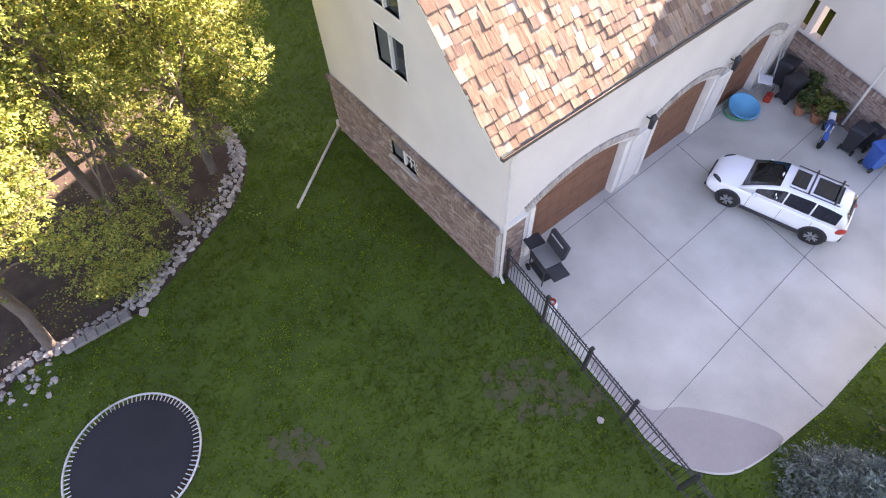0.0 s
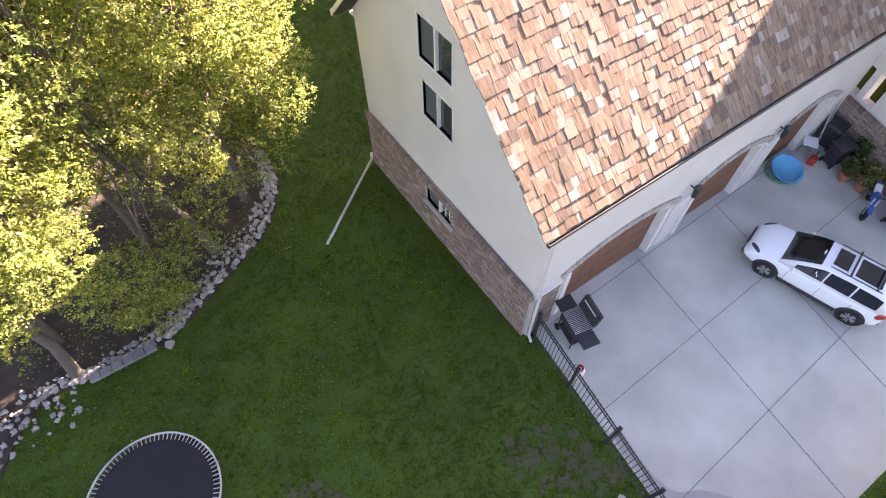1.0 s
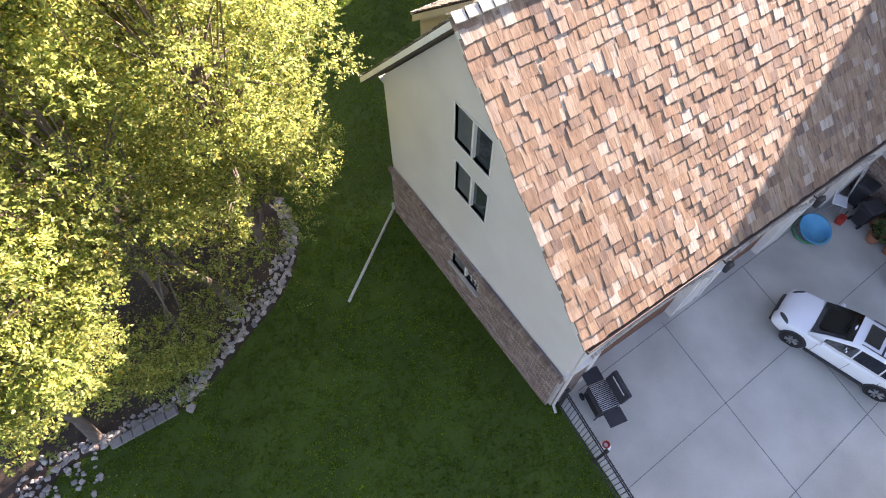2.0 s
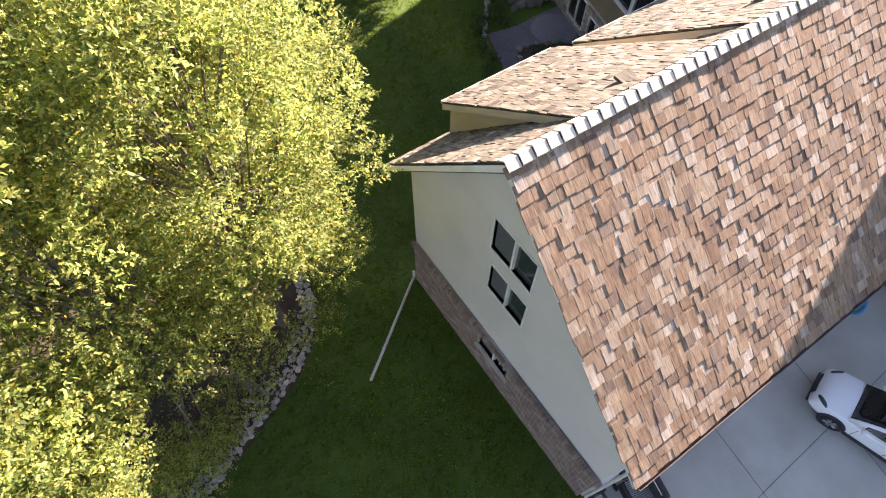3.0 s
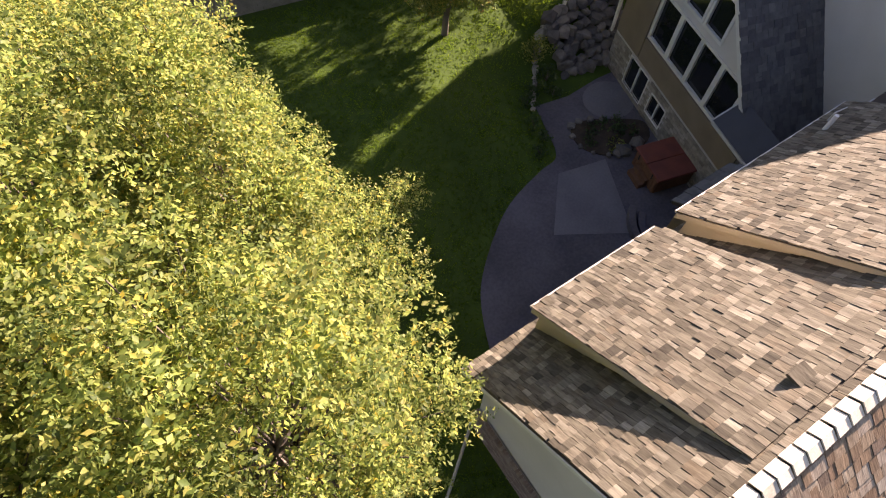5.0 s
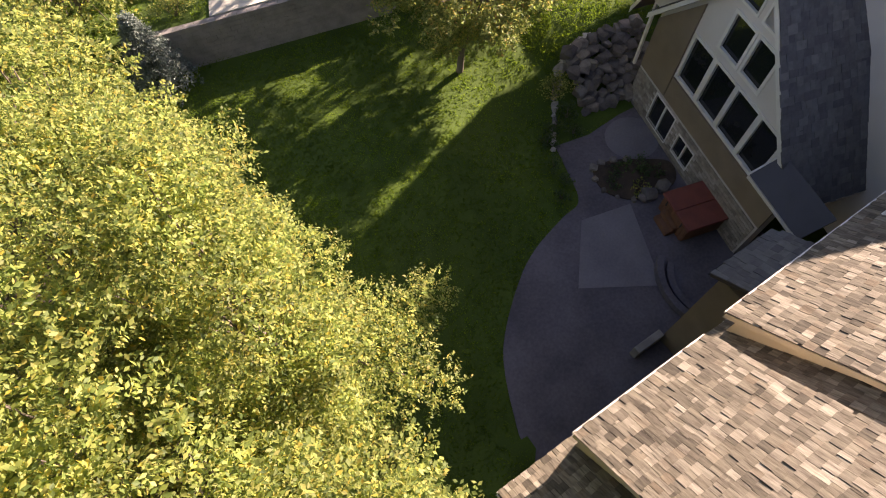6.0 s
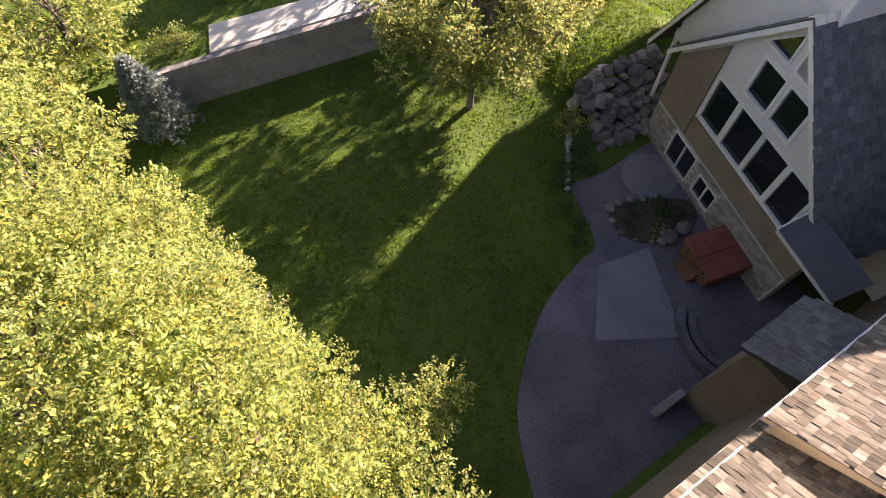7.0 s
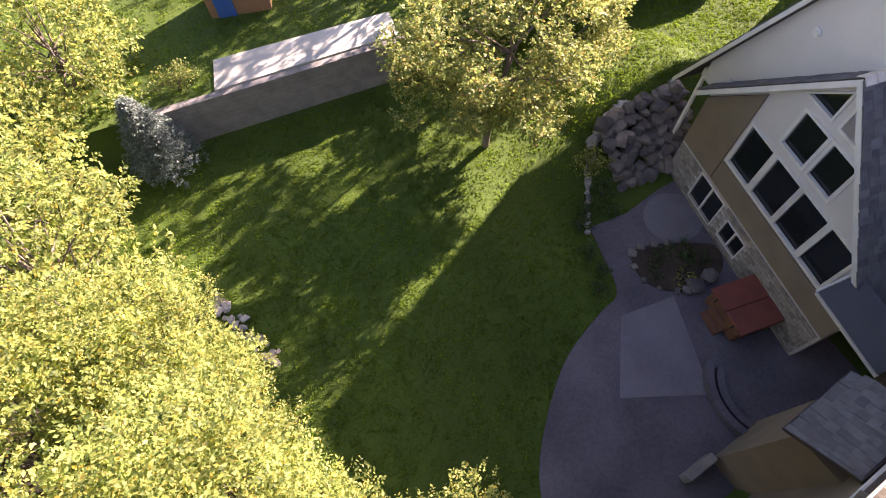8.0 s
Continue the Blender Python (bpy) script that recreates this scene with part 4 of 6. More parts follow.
def build_car(at, turn, s):
    car = thing("car", "white family suv with a panoramic sunroof parked on the driveway", "car", at, turn, scale=s)
    # the front points along +x of the car's own frame
    rows = [(2.4, 1.2, 0.42, 0.62, 0.68, 0.01), (2.33, 1.5, 0.32, 0.76, 0.84, 0.02), (2.1, 1.7, 0.26, 0.88, 0.98, 0.03), (1.7, 1.78, 0.24, 0.96, 1.05, 0.04), (1.15, 1.8, 0.24, 1.0, 1.08, 0.04), (0.4, 1.8, 0.24, 1.02, 1.06, 0.0), (-0.6, 1.8, 0.24, 1.03, 1.06, 0.0), (-1.5, 1.79, 0.24, 1.04, 1.06, 0.0), (-1.95, 1.74, 0.27, 1.03, 1.06, 0.0), (-2.16, 1.62, 0.34, 0.98, 1.03, 0.0), (-2.24, 1.4, 0.45, 0.85, 0.9, 0.0)]
    body = part("body", loft([car_ring(*r) for r in rows]), CAR_WHITE, car, smooth=True)
    mod = body.modifiers.new("round", "SUBSURF")
    mod.levels = mod.render_levels = 2
    # cabin: x, half width and height at the waist, half width and height at the roof
    stations = [(1.3, 0.82, 0.98, 0.8, 1.06), (0.8, 0.83, 0.98, 0.74, 1.36), (0.3, 0.84, 0.98, 0.68, 1.59), (0.0, 0.83, 0.98, 0.61, 1.655), (-0.8, 0.83, 0.98, 0.6, 1.69), (-1.5, 0.82, 0.98, 0.59, 1.66), (-1.85, 0.8, 0.98, 0.57, 1.59), (-2.02, 0.78, 0.98, 0.6, 1.38), (-2.14, 0.74, 0.98, 0.66, 1.06)]

    def station(x):
        for a, b in zip(stations, stations[1:]):
            if a[0] >= x >= b[0]:
                f = (a[0] - x) / (a[0] - b[0])
                return [p + (q - p) * f for p, q in zip(a, b)]
        return stations[-1]

    def cabin_ring(x, wb, zb, wt, zt):
        return [(x, -wb, zb), (x, -wt - 0.02, zt - 0.09), (x, -wt + 0.07, zt - 0.015), (x, 0, zt + 0.012), (x, wt - 0.07, zt - 0.015), (x, wt + 0.02, zt - 0.09), (x, wb, zb)]

    cabin = part("cabin", loft([cabin_ring(*c) for c in stations]), CAR_WHITE, car, smooth=True)
    for sy in (-1, 1):
        for x0, x1 in ((0.8, -0.1), (-0.15, -0.98), (-1.03, -1.82)):
            bm = bmesh.new()
            low, high = [], []
            for i in range(8):
                x = x0 + (x1 - x0) * i / 7
                _, wb, zb, wt, zt = station(x)
                for f, line in (((1.1 - zb) / (zt - 0.09 - zb), low), (0.93, high)):
                    line.append(bm.verts.new((x, sy * (wb + (wt + 0.02 - wb) * f + 0.01), zb + (zt - 0.09 - zb) * f)))
            for i in range(7):
                bm.faces.new((low[i], low[i + 1], high[i + 1], high[i]))
            bmesh.ops.solidify(bm, geom=bm.faces[:], thickness=0.006)
            part("side_window", bm, GLASS_DARK, cabin, "dark tinted side window", smooth=True)
    for name, x0, x1 in (("windscreen", 1.26, 0.22), ("rear_window", -1.9, -2.1)):
        bm = bmesh.new()
        prev = None
        for i in range(6):
            x = x0 + (x1 - x0) * i / 5
            _, wb, zb, wt, zt = station(x)
            line = [bm.verts.new((x + (0.012 if x > 0 else -0.012), (wt - 0.05) * k, zt - 0.012 * abs(k) + 0.016)) for k in (-1, -0.6, 0, 0.6, 1)]
            if prev:
                for q in range(4):
                    bm.faces.new((prev[q], prev[q + 1], line[q + 1], line[q]))
            prev = line
        bmesh.ops.solidify(bm, geom=bm.faces[:], thickness=0.006)
        part(name, bm, GLASS_DARK, cabin, "dark glass", smooth=True)
    part("sunroof", boxes(((-0.5, -0.4, 1.66), (-0.02, 0.4, 1.703))), GLASS_DARK, cabin, "dark glass sunroof", bevel=0.02)
    part("sunroof", boxes(((-1.55, -0.41, 1.66), (-0.72, 0.41, 1.71))), GLASS_DARK, cabin, "dark glass sunroof", bevel=0.02)
    for sy in (-1, 1):
        part("roof_rail", tubes(((0.0, sy * 0.56, 1.7), (-1.6, sy * 0.54, 1.7), 0.018), n=8), PLASTIC_BLACK, car, "black roof rail")
        mirror = bmesh.new()
        bmesh.ops.create_uvsphere(mirror, u_segments=12, v_segments=8, radius=0.11)
        bmesh.ops.transform(mirror, matrix=Matrix.Translation((0.78, sy * 0.95, 1.1)) @ Matrix.Diagonal((0.7, 1.1, 0.8, 1)), verts=mirror.verts)
        part("wing_mirror", mirror, CAR_WHITE, car, smooth=True)
        for x in (0.1, -0.95):
            part("door_handle", boxes(((x - 0.12, sy * 0.905 - 0.012, 0.88), (x + 0.1, sy * 0.905 + 0.012, 0.94))), CAR_WHITE, car, bevel=0.01)
        for x in (0.85, -0.2, -1.2):
            part("door_seam", boxes(((x, sy * 0.898 - 0.004, 0.4), (x + 0.012, sy * 0.898 + 0.004, 0.95))), PLASTIC_BLACK, car)
        part("side_skirt", boxes(((-1.0, sy * 0.85 - 0.05, 0.22), (1.0, sy * 0.85 + 0.05, 0.34))), PLASTIC_BLACK, car, bevel=0.02)
        lampb = bmesh.new()
        bmesh.ops.create_uvsphere(lampb, u_segments=14, v_segments=8, radius=0.2)
        bmesh.ops.transform(lampb, matrix=Matrix.Translation((2.06, sy * 0.66, 0.84)) @ Matrix.Rotation(radians(-38 * sy), 4, "Z") @ Matrix.Diagonal((1.35, 0.45, 0.5, 1)), verts=lampb.verts)
        part("headlight", lampb, GLASS_BLUE, car, "clear headlight", smooth=True)
        tail = bmesh.new()
        bmesh.ops.create_uvsphere(tail, u_segments=12, v_segments=8, radius=0.16)
        bmesh.ops.transform(tail, matrix=Matrix.Translation((-2.07, sy * 0.74, 0.92)) @ Matrix.Rotation(radians(35 * sy), 4, "Z") @ Matrix.Diagonal((1.2, 0.5, 0.8, 1)), verts=tail.verts)
        part("tail_light", tail, RED_PLASTIC, car, "red tail light", smooth=True)
        for x in (1.45, -1.45):
            bm = bmesh.new()
            lathe(bm, [(0.2, -0.11), (0.33, -0.11), (0.365, -0.07), (0.37, 0.0), (0.365, 0.07), (0.33, 0.11), (0.2, 0.11)], 24)
            tyre = part("wheel", bm, RUBBER, car, smooth=True)
            tyre.matrix_local = pose(x, sy * 0.81, 0.37, 90, 0, 0)
            side = -sy
            part("rim", lathe(bmesh.new(), [(0.245, -0.09 * side), (0.245, 0.085 * side), (0.22, 0.1 * side), (0.2, 0.07 * side)], 24), RIM, tyre)
            for k in range(10):
                a = 2 * math.pi * k / 10 + (0.1 if k % 2 else -0.1)
                part("spoke", tubes(((0.04 * math.cos(a), 0.04 * math.sin(a), 0.1 * side), (0.22 * math.cos(a), 0.22 * math.sin(a), 0.105 * side), 0.036, 0.03), n=6), RIM, tyre)
            arch = bmesh.new()
            for k in range(13):
                a0 = math.pi * k / 12
                if k:
                    tube(arch, prev_p, (x + 0.43 * math.cos(a0), sy * 0.875, 0.37 + 0.43 * math.sin(a0)), 0.03, n=6)
                prev_p = (x + 0.43 * math.cos(a0), sy * 0.875, 0.37 + 0.43 * math.sin(a0))
            part("wheel_arch", arch, PLASTIC_BLACK, car)
            part("wheel_well", tubes(((x, sy * 0.7, 0.38), (x, sy * 0.893, 0.38), 0.42), n=20), PLASTIC_BLACK, car)
    part("grille", boxes(((2.3, -0.4, 0.52), (2.43, 0.4, 0.74))), PLASTIC_BLACK, car, "dark front grille", bevel=0.03)
    part("front_bumper", boxes(((2.25, -0.62, 0.3), (2.4, 0.62, 0.42))), PLASTIC_BLACK, car, bevel=0.03)
    part("rear_bumper", boxes(((-2.27, -0.62, 0.34), (-2.13, 0.62, 0.5))), PLASTIC_BLACK, car, bevel=0.03)
    for x in (-0.6, -1.42):
        part("crossbar", tubes(((x, -0.6, 1.77), (x, 0.6, 1.77), 0.032), ((x, -0.56, 1.7), (x, -0.56, 1.77), 0.03), ((x, 0.56, 1.7), (x, 0.56, 1.77), 0.03), n=8), PLASTIC_BLACK, car, "dark roof crossbar")
    for sy in (-1, 1):
        part("wiper", tubes(((1.1, sy * 0.12, 1.11), (0.85, sy * 0.12 + 0.4, 1.3), 0.01), n=6), PLASTIC_BLACK, car)
    return car


build_car((7.6, -3.66, 0.03), 105, 0.79)


def build_bin(name, at, turn, mat, label, h=1.0):
    b = thing(name, label, "wheelie bin", at, turn, group="bins by the wall", scale=0.82)
    r = lambda w, d, z: [(-w, -d, z), (w, -d, z), (w, d, z), (-w, d, z)]
    part("body", loft([r(0.21, 0.24, 0.06), r(0.25, 0.29, h * 0.6), r(0.29, 0.34, h)]), mat, b, bevel=0.03)
    part("rim", boxes(((-0.31, -0.36, h - 0.05), (0.31, 0.36, h))), mat, b, bevel=0.015)
    lid = part("lid", loft([r(0.32, 0.37, h), r(0.31, 0.35, h + 0.06), r(0.24, 0.26, h + 0.1)]), mat, b, bevel=0.02)
    part("handle", tubes(((-0.24, 0.4, h - 0.04), (0.24, 0.4, h - 0.04), 0.018)), mat, lid)
    for x in (-0.24, 0.24):
        w = part("wheel", lathe(bmesh.new(), [(0.05, -0.03), (0.11, -0.03), (0.11, 0.03), (0.05, 0.03)], 16), RUBBER, b)
        w.matrix_local = pose(x, 0.24, 0.11, 0, 90, 0)
    part("mark", boxes(((-0.09, -0.345, h * 0.62), (0.09, -0.318, h * 0.72))), WHITE_CLOTH, b, "pale mark on the front")
    return b


build_bin("wheelie_bin", (12.5, -0.75, 0.03), 92, PLASTIC_BLACK, "black wheelie bin with a closed lid by the brick wall", 1.05)
build_bin("wheelie_bin", (11.95, -1.35, 0.03), 76, PLASTIC_BLACK, "black wheelie bin standing in front of another", 1.0)
build_bin("wheelie_bin", (11.35, -3.85, 0.03), 88, PLASTIC_BLACK, "black wheelie bin beside a blue one", 1.0)
build_bin("wheelie_bin", (11.8, -4.1, 0.03), 72, PLASTIC_BLACK, "black wheelie bin close to the brick wall", 0.92)
build_bin("wheelie_bin", (11.15, -4.65, 0.03), 66, PLASTIC_BLUE, "blue recycling wheelie bin at the row's end", 1.05)

pool = thing("paddling_pool", "light blue plastic paddling pool leaning on a hose coil", "paddling pool", (10.35, -0.75, 0.14), 20, scale=0.88)
pool.rotation_euler = (radians(12), radians(-8), 0.3)
part("shell", lathe(bmesh.new(), [(0.02, 0.02), (0.46, 0.0), (0.52, 0.05), (0.55, 0.16), (0.6, 0.18), (0.59, 0.21), (0.53, 0.18), (0.49, 0.07), (0.02, 0.045)], 28), POOL_BLUE, pool, smooth=True)
hose = thing("garden_hose", "green garden hose coiled on the concrete", "hose", (10.4, -0.7, 0.03))
cv = bmesh.new()
for k in range(90):
    a, b = 0.22 * k, 0.22 * (k + 1)
    tube(cv, (0.62 * math.cos(a), 0.5 * math.sin(a), 0.02 + 0.0012 * k), (0.62 * math.cos(b), 0.5 * math.sin(b), 0.02 + 0.0012 * (k + 1)), 0.014, n=5)
part("coil", cv, HOSE, hose)

seat = thing("folding_chair", "white folding chair by the third garage door", "chair", (11.75, -0.55, 0.03), 30)
part("seat", boxes(((-0.23, -0.22, 0.4), (0.23, 0.22, 0.44))), WHITE_CLOTH, seat, bevel=0.01)
back = part("backrest", boxes(((-0.23, -0.02, 0.0), (0.23, 0.02, 0.5))), WHITE_CLOTH, seat, bevel=0.01)
back.matrix_local = pose(0, 0.22, 0.45, -18)
for sx, sy in [(-0.21, -0.2), (0.21, -0.2), (-0.21, 0.22), (0.21, 0.22)]:
    part("leg", tubes(((sx, sy, 0.0), (sx, sy * 0.6, 0.41), 0.014)), STEEL, seat)

can = thing("gas_can", "small red plastic can on the concrete", "can", (11.45, -1.0, 0.03), 15)
part("body", boxes(((-0.15, -0.11, 0.0), (0.15, 0.11, 0.25))), RED_PLASTIC, can, bevel=0.04)
part("handle", tubes(((-0.1, 0, 0.25), (-0.1, 0, 0.33), 0.018), ((-0.1, 0, 0.33), (0.08, 0, 0.33), 0.018), ((0.08, 0, 0.33), (0.08, 0, 0.25), 0.018)), RED_PLASTIC, can)
part("spout", tubes(((0.1, 0, 0.25), (0.2, 0, 0.4), 0.025, 0.014)), PLASTIC_BLACK, can)

ladder = thing("ladder", "aluminium step ladder leaning by the garage corner", "ladder", (12.35, -0.5, 0.03), 8)
for sx in (-0.2, 0.2):
    part("rail", tubes(((sx, -0.15, 0), (sx * 0.8, 0.2, 1.75), 0.025)), STEEL, ladder)
for k in range(5):
    z = 0.3 + 0.3 * k
    part("rung", tubes(((-0.19, -0.09 + 0.06 * k, z), (0.19, -0.09 + 0.06 * k, z), 0.02)), STEEL, ladder)

bike = thing("toy_motorbike", "small blue toy motorbike on its stand", "toy motorbike", (11.2, -3.05, 0.03), 201)
for x, r in ((0.48, 0.22), (-0.42, 0.22)):
    w = part("wheel", lathe(bmesh.new(), [(0.12, -0.05), (r, -0.05), (r + 0.02, 0), (r, 0.05), (0.12, 0.05)], 20), RUBBER, bike)
    w.matrix_local = pose(x, 0, r + 0.02, 90, 0, 0)
    part("hub", tubes(((0, 0, -0.06), (0, 0, 0.06), 0.07), n=12), STEEL, w)
part("frame", tubes(((-0.42, 0, 0.24), (0.0, 0, 0.35), 0.04), ((0.0, 0, 0.35), (0.34, 0, 0.6), 0.035), ((-0.1, 0, 0.3), (-0.3, 0, 0.55), 0.035)), BLACK_METAL, bike)
part("fork", tubes(((0.48, 0.06, 0.24), (0.32, 0.06, 0.75), 0.02), ((0.48, -0.06, 0.24), (0.32, -0.06, 0.75), 0.02)), STEEL, bike)
part("handlebar", tubes(((0.3, -0.3, 0.82), (0.3, 0.3, 0.82), 0.018), ((0.32, 0, 0.72), (0.3, 0, 0.82), 0.02)), BLACK_METAL, bike)
tank = bmesh.new()
bmesh.ops.create_uvsphere(tank, u_segments=14, v_segments=8, radius=0.2)
bmesh.ops.transform(tank, matrix=Matrix.Translation((0.1, 0, 0.58)) @ Matrix.Diagonal((1.3, 0.65, 0.7, 1)), verts=tank.verts)
part("fuel_tank", tank, PLASTIC_BLUE, bike, smooth=True)
part("saddle", boxes(((-0.5, -0.1, 0.54), (-0.05, 0.1, 0.64))), WHITE_CLOTH, bike, bevel=0.04)
part("mudguard", boxes(((0.35, -0.07, 0.5), (0.75, 0.07, 0.53))), PLASTIC_BLUE, bike, bevel=0.012)
part("mudguard", boxes(((-0.72, -0.07, 0.52), (-0.4, 0.07, 0.56))), PLASTIC_BLUE, bike, bevel=0.012)

# grill by the fence
grill = thing("barbecue_grill", "black barbecue grill cart with its lid up", "grill", (1.0, -1.05, 0.03), 78)
part("firebox", boxes(((-0.35, -0.26, 0.62), (0.35, 0.26, 0.9))), BLACK_METAL, grill, bevel=0.03)
part("grate", boxes(*[((-0.33 + 0.045 * k, -0.24, 0.9), (-0.315 + 0.045 * k, 0.24, 0.91)) for k in range(15)]), STEEL, grill)
lid = part("lid", boxes(((-0.36, -0.04, 0.0), (0.36, 0.08, 0.5))), PLASTIC_BLACK, grill, bevel=0.03)
lid.matrix_local = pose(0, -0.3, 0.92, 12)
part("handle", tubes(((-0.25, 0.12, 0.42), (0.25, 0.12, 0.42), 0.015)), STEEL, lid)
for sx in (-1, 1):
    part("side_shelf", boxes(((sx * 0.56 - 0.19, -0.24, 0.83), (sx * 0.56 + 0.19, 0.24, 0.87))), PLASTIC_BLACK, grill, bevel=0.012)
    for sy in (-0.22, 0.22):
        part("leg", tubes(((sx * 0.32, sy, 0.0 if sx < 0 else 0.1), (sx * 0.32, sy, 0.64), 0.02)), BLACK_METAL, grill)
    if sx > 0:
        for sy in (-0.25, 0.25):
            w = part("wheel", lathe(bmesh.new(), [(0.03, -0.025), (0.1, -0.025), (0.1, 0.025), (0.03, 0.025)], 16), RUBBER, grill)
            w.matrix_local = pose(0.32, sy, 0.1, 90, 0, 0)
part("bottom_shelf", boxes(((-0.33, -0.22, 0.2), (0.33, 0.22, 0.23))), BLACK_METAL, grill)
gas = thing("gas_bottle", "small white gas bottle with a red collar", "gas bottle", (0.42, -1.95, 0.03))
part("tank", lathe(bmesh.new(), [(0.1, 0.0), (0.15, 0.03), (0.15, 0.26), (0.08, 0.34), (0.03, 0.36)], 18), WHITE_CLOTH, gas, smooth=True)
part("collar", lathe(bmesh.new(), [(0.09, 0.34), (0.09, 0.43), (0.075, 0.43), (0.075, 0.35)], 14), RED_PLASTIC, gas)

# iron fence between lawn and driveway
fence = thing("fence", "black iron picket fence along the driveway", "fence")
F0, F1 = Vector((0.2, -0.5, 0)), Vector((-0.62, -7.2, 0))
run = F1 - F0
posts = [0.0, 0.235, 0.465, 0.675, 0.93]
for s in posts:
    p = F0 + run * s
    pm = bmesh.new()
    box(pm, (p.x - 0.035, p.y - 0.035, 0), (p.x + 0.035, p.y + 0.035, 1.28))
    box(pm, (p.x - 0.05, p.y - 0.05, 1.28), (p.x + 0.05, p.y + 0.05, 1.31))
    post = part("post", pm, BLACK_METAL, fence)
    part("finial", lathe(bmesh.new(), [(0.02, 0), (0.045, 0.03), (0.03, 0.07), (0.005, 0.1)], 10, (p.x, p.y, 1.31)), BLACK_METAL, post)
for z in (0.12, 1.0, 1.14):
    part("rail", tubes(((F0.x, F0.y, z), (F1.x, F1.y, z), 0.02), n=6), BLACK_METAL, fence)
count = int(run.length / 0.115)
for k in range(count):
    p = F0 + run * ((k + 0.5) / count)
    part("picket", tubes(((p.x, p.y, 0.06), (p.x, p.y, 1.17), 0.0095), ((p.x, p.y, 1.17), (p.x, p.y, 1.24), 0.015, 0.002), n=5), BLACK_METAL, fence)

# white plastic pipe on the lawn
pipe = thing("drain_pipe", "long white plastic pipe lying on the lawn", "pipe")
part("pipe", tubes(((-0.12, 7.32, 0.1), (-2.92, 5.22, 0.06), 0.045), n=10), PIPE_PLASTIC, pipe, smooth=True)
part("elbow", tubes(((-0.12, 7.32, 0.1), (-0.1, 7.36, 0.32), 0.05, 0.045), n=10), PIPE_PLASTIC, pipe)

# sunken trampoline
TX, TY, TR = -9.45, 1.3, 1.5
tramp = thing("trampoline", "round black trampoline with bare springs let into the lawn", "trampoline", (TX, TY, 0))
# flat dark disc on the lawn, painted darkness for the shaded hollow below
part("pit", tubes(((0, 0, 0.0), (0, 0, 0.012), TR - 0.02), n=48), MULCH, tramp)
tm = bmesh.new()
lathe(tm, [(TR - 0.17, 0.15), (TR - 0.16, 0.165)], 64)
part("jumping_mat", tm, MAT_CLOTH, tramp, "dark violet-black woven mat")
part("frame", lathe(bmesh.new(), [(TR - 0.02, 0.13), (TR + 0.02, 0.13), (TR + 0.022, 0.165), (TR + 0.0, 0.185), (TR - 0.022, 0.165)], 64, ring=True), STEEL, tramp, smooth=True)
for k in range(88):
    a = 2 * math.pi * k / 88
    c, s_ = math.cos(a), math.sin(a)
    part("spring", tubes(((c * (TR - 0.165), s_ * (TR - 0.165), 0.16), (c * (TR - 0.02), s_ * (TR - 0.02), 0.165), 0.013), n=5), STEEL, tramp)
for k in range(8):
    a = 2 * math.pi * k / 8
    part("leg", tubes(((TR * math.cos(a), TR * math.sin(a), 0.0), (TR * math.cos(a), TR * math.sin(a), 0.15), 0.025), n=6), STEEL, tramp)

# ---- stones ----
def rock_mesh(seed):
    """An angular block: the hull of a few points near a box's faces."""
    rs = random.Random(seed)
    bm = bmesh.new()
    for _ in range(22):
        p = Vector((rs.uniform(-1, 1), rs.uniform(-1, 1), rs.uniform(-1, 1)))
        p /= max(abs(p.x), abs(p.y), abs(p.z)) ** 0.8 * (0.55 + 0.45 * p.length)
        bm.verts.new((p.x * 0.47, p.y * 0.44, p.z * 0.39))
    hull = bmesh.ops.convex_hull(bm, input=bm.verts)
    bmesh.ops.delete(bm, geom=[v for v in bm.verts if not v.link_faces], context="VERTS")
    return finish(bm, "boulder")


STONES = [rock_mesh(60 + k) for k in range(8)]
for me in STONES:
    me.materials.append(ROCK)
BOULDERS = [rock_mesh(30 + k) for k in range(8)]
for me in BOULDERS:
    me.materials.append(BOULDER)


def strew(name, meshes, places, group, label, category):
    for p, s, seed in places:
        rs = random.Random(seed)
        ob = new(name, meshes[rs.randrange(len(meshes))])
        ob.matrix_world = Matrix.Translation(p) @ Euler((rs.uniform(-0.3, 0.3), rs.uniform(-0.3, 0.3), rs.uniform(0, 6.28))).to_matrix().to_4x4() @ Matrix.Diagonal((s * rs.uniform(0.8, 1.3), s * rs.uniform(0.8, 1.2), s * rs.uniform(0.7, 1.1), 1))
        tagged(ob, label, category, group)


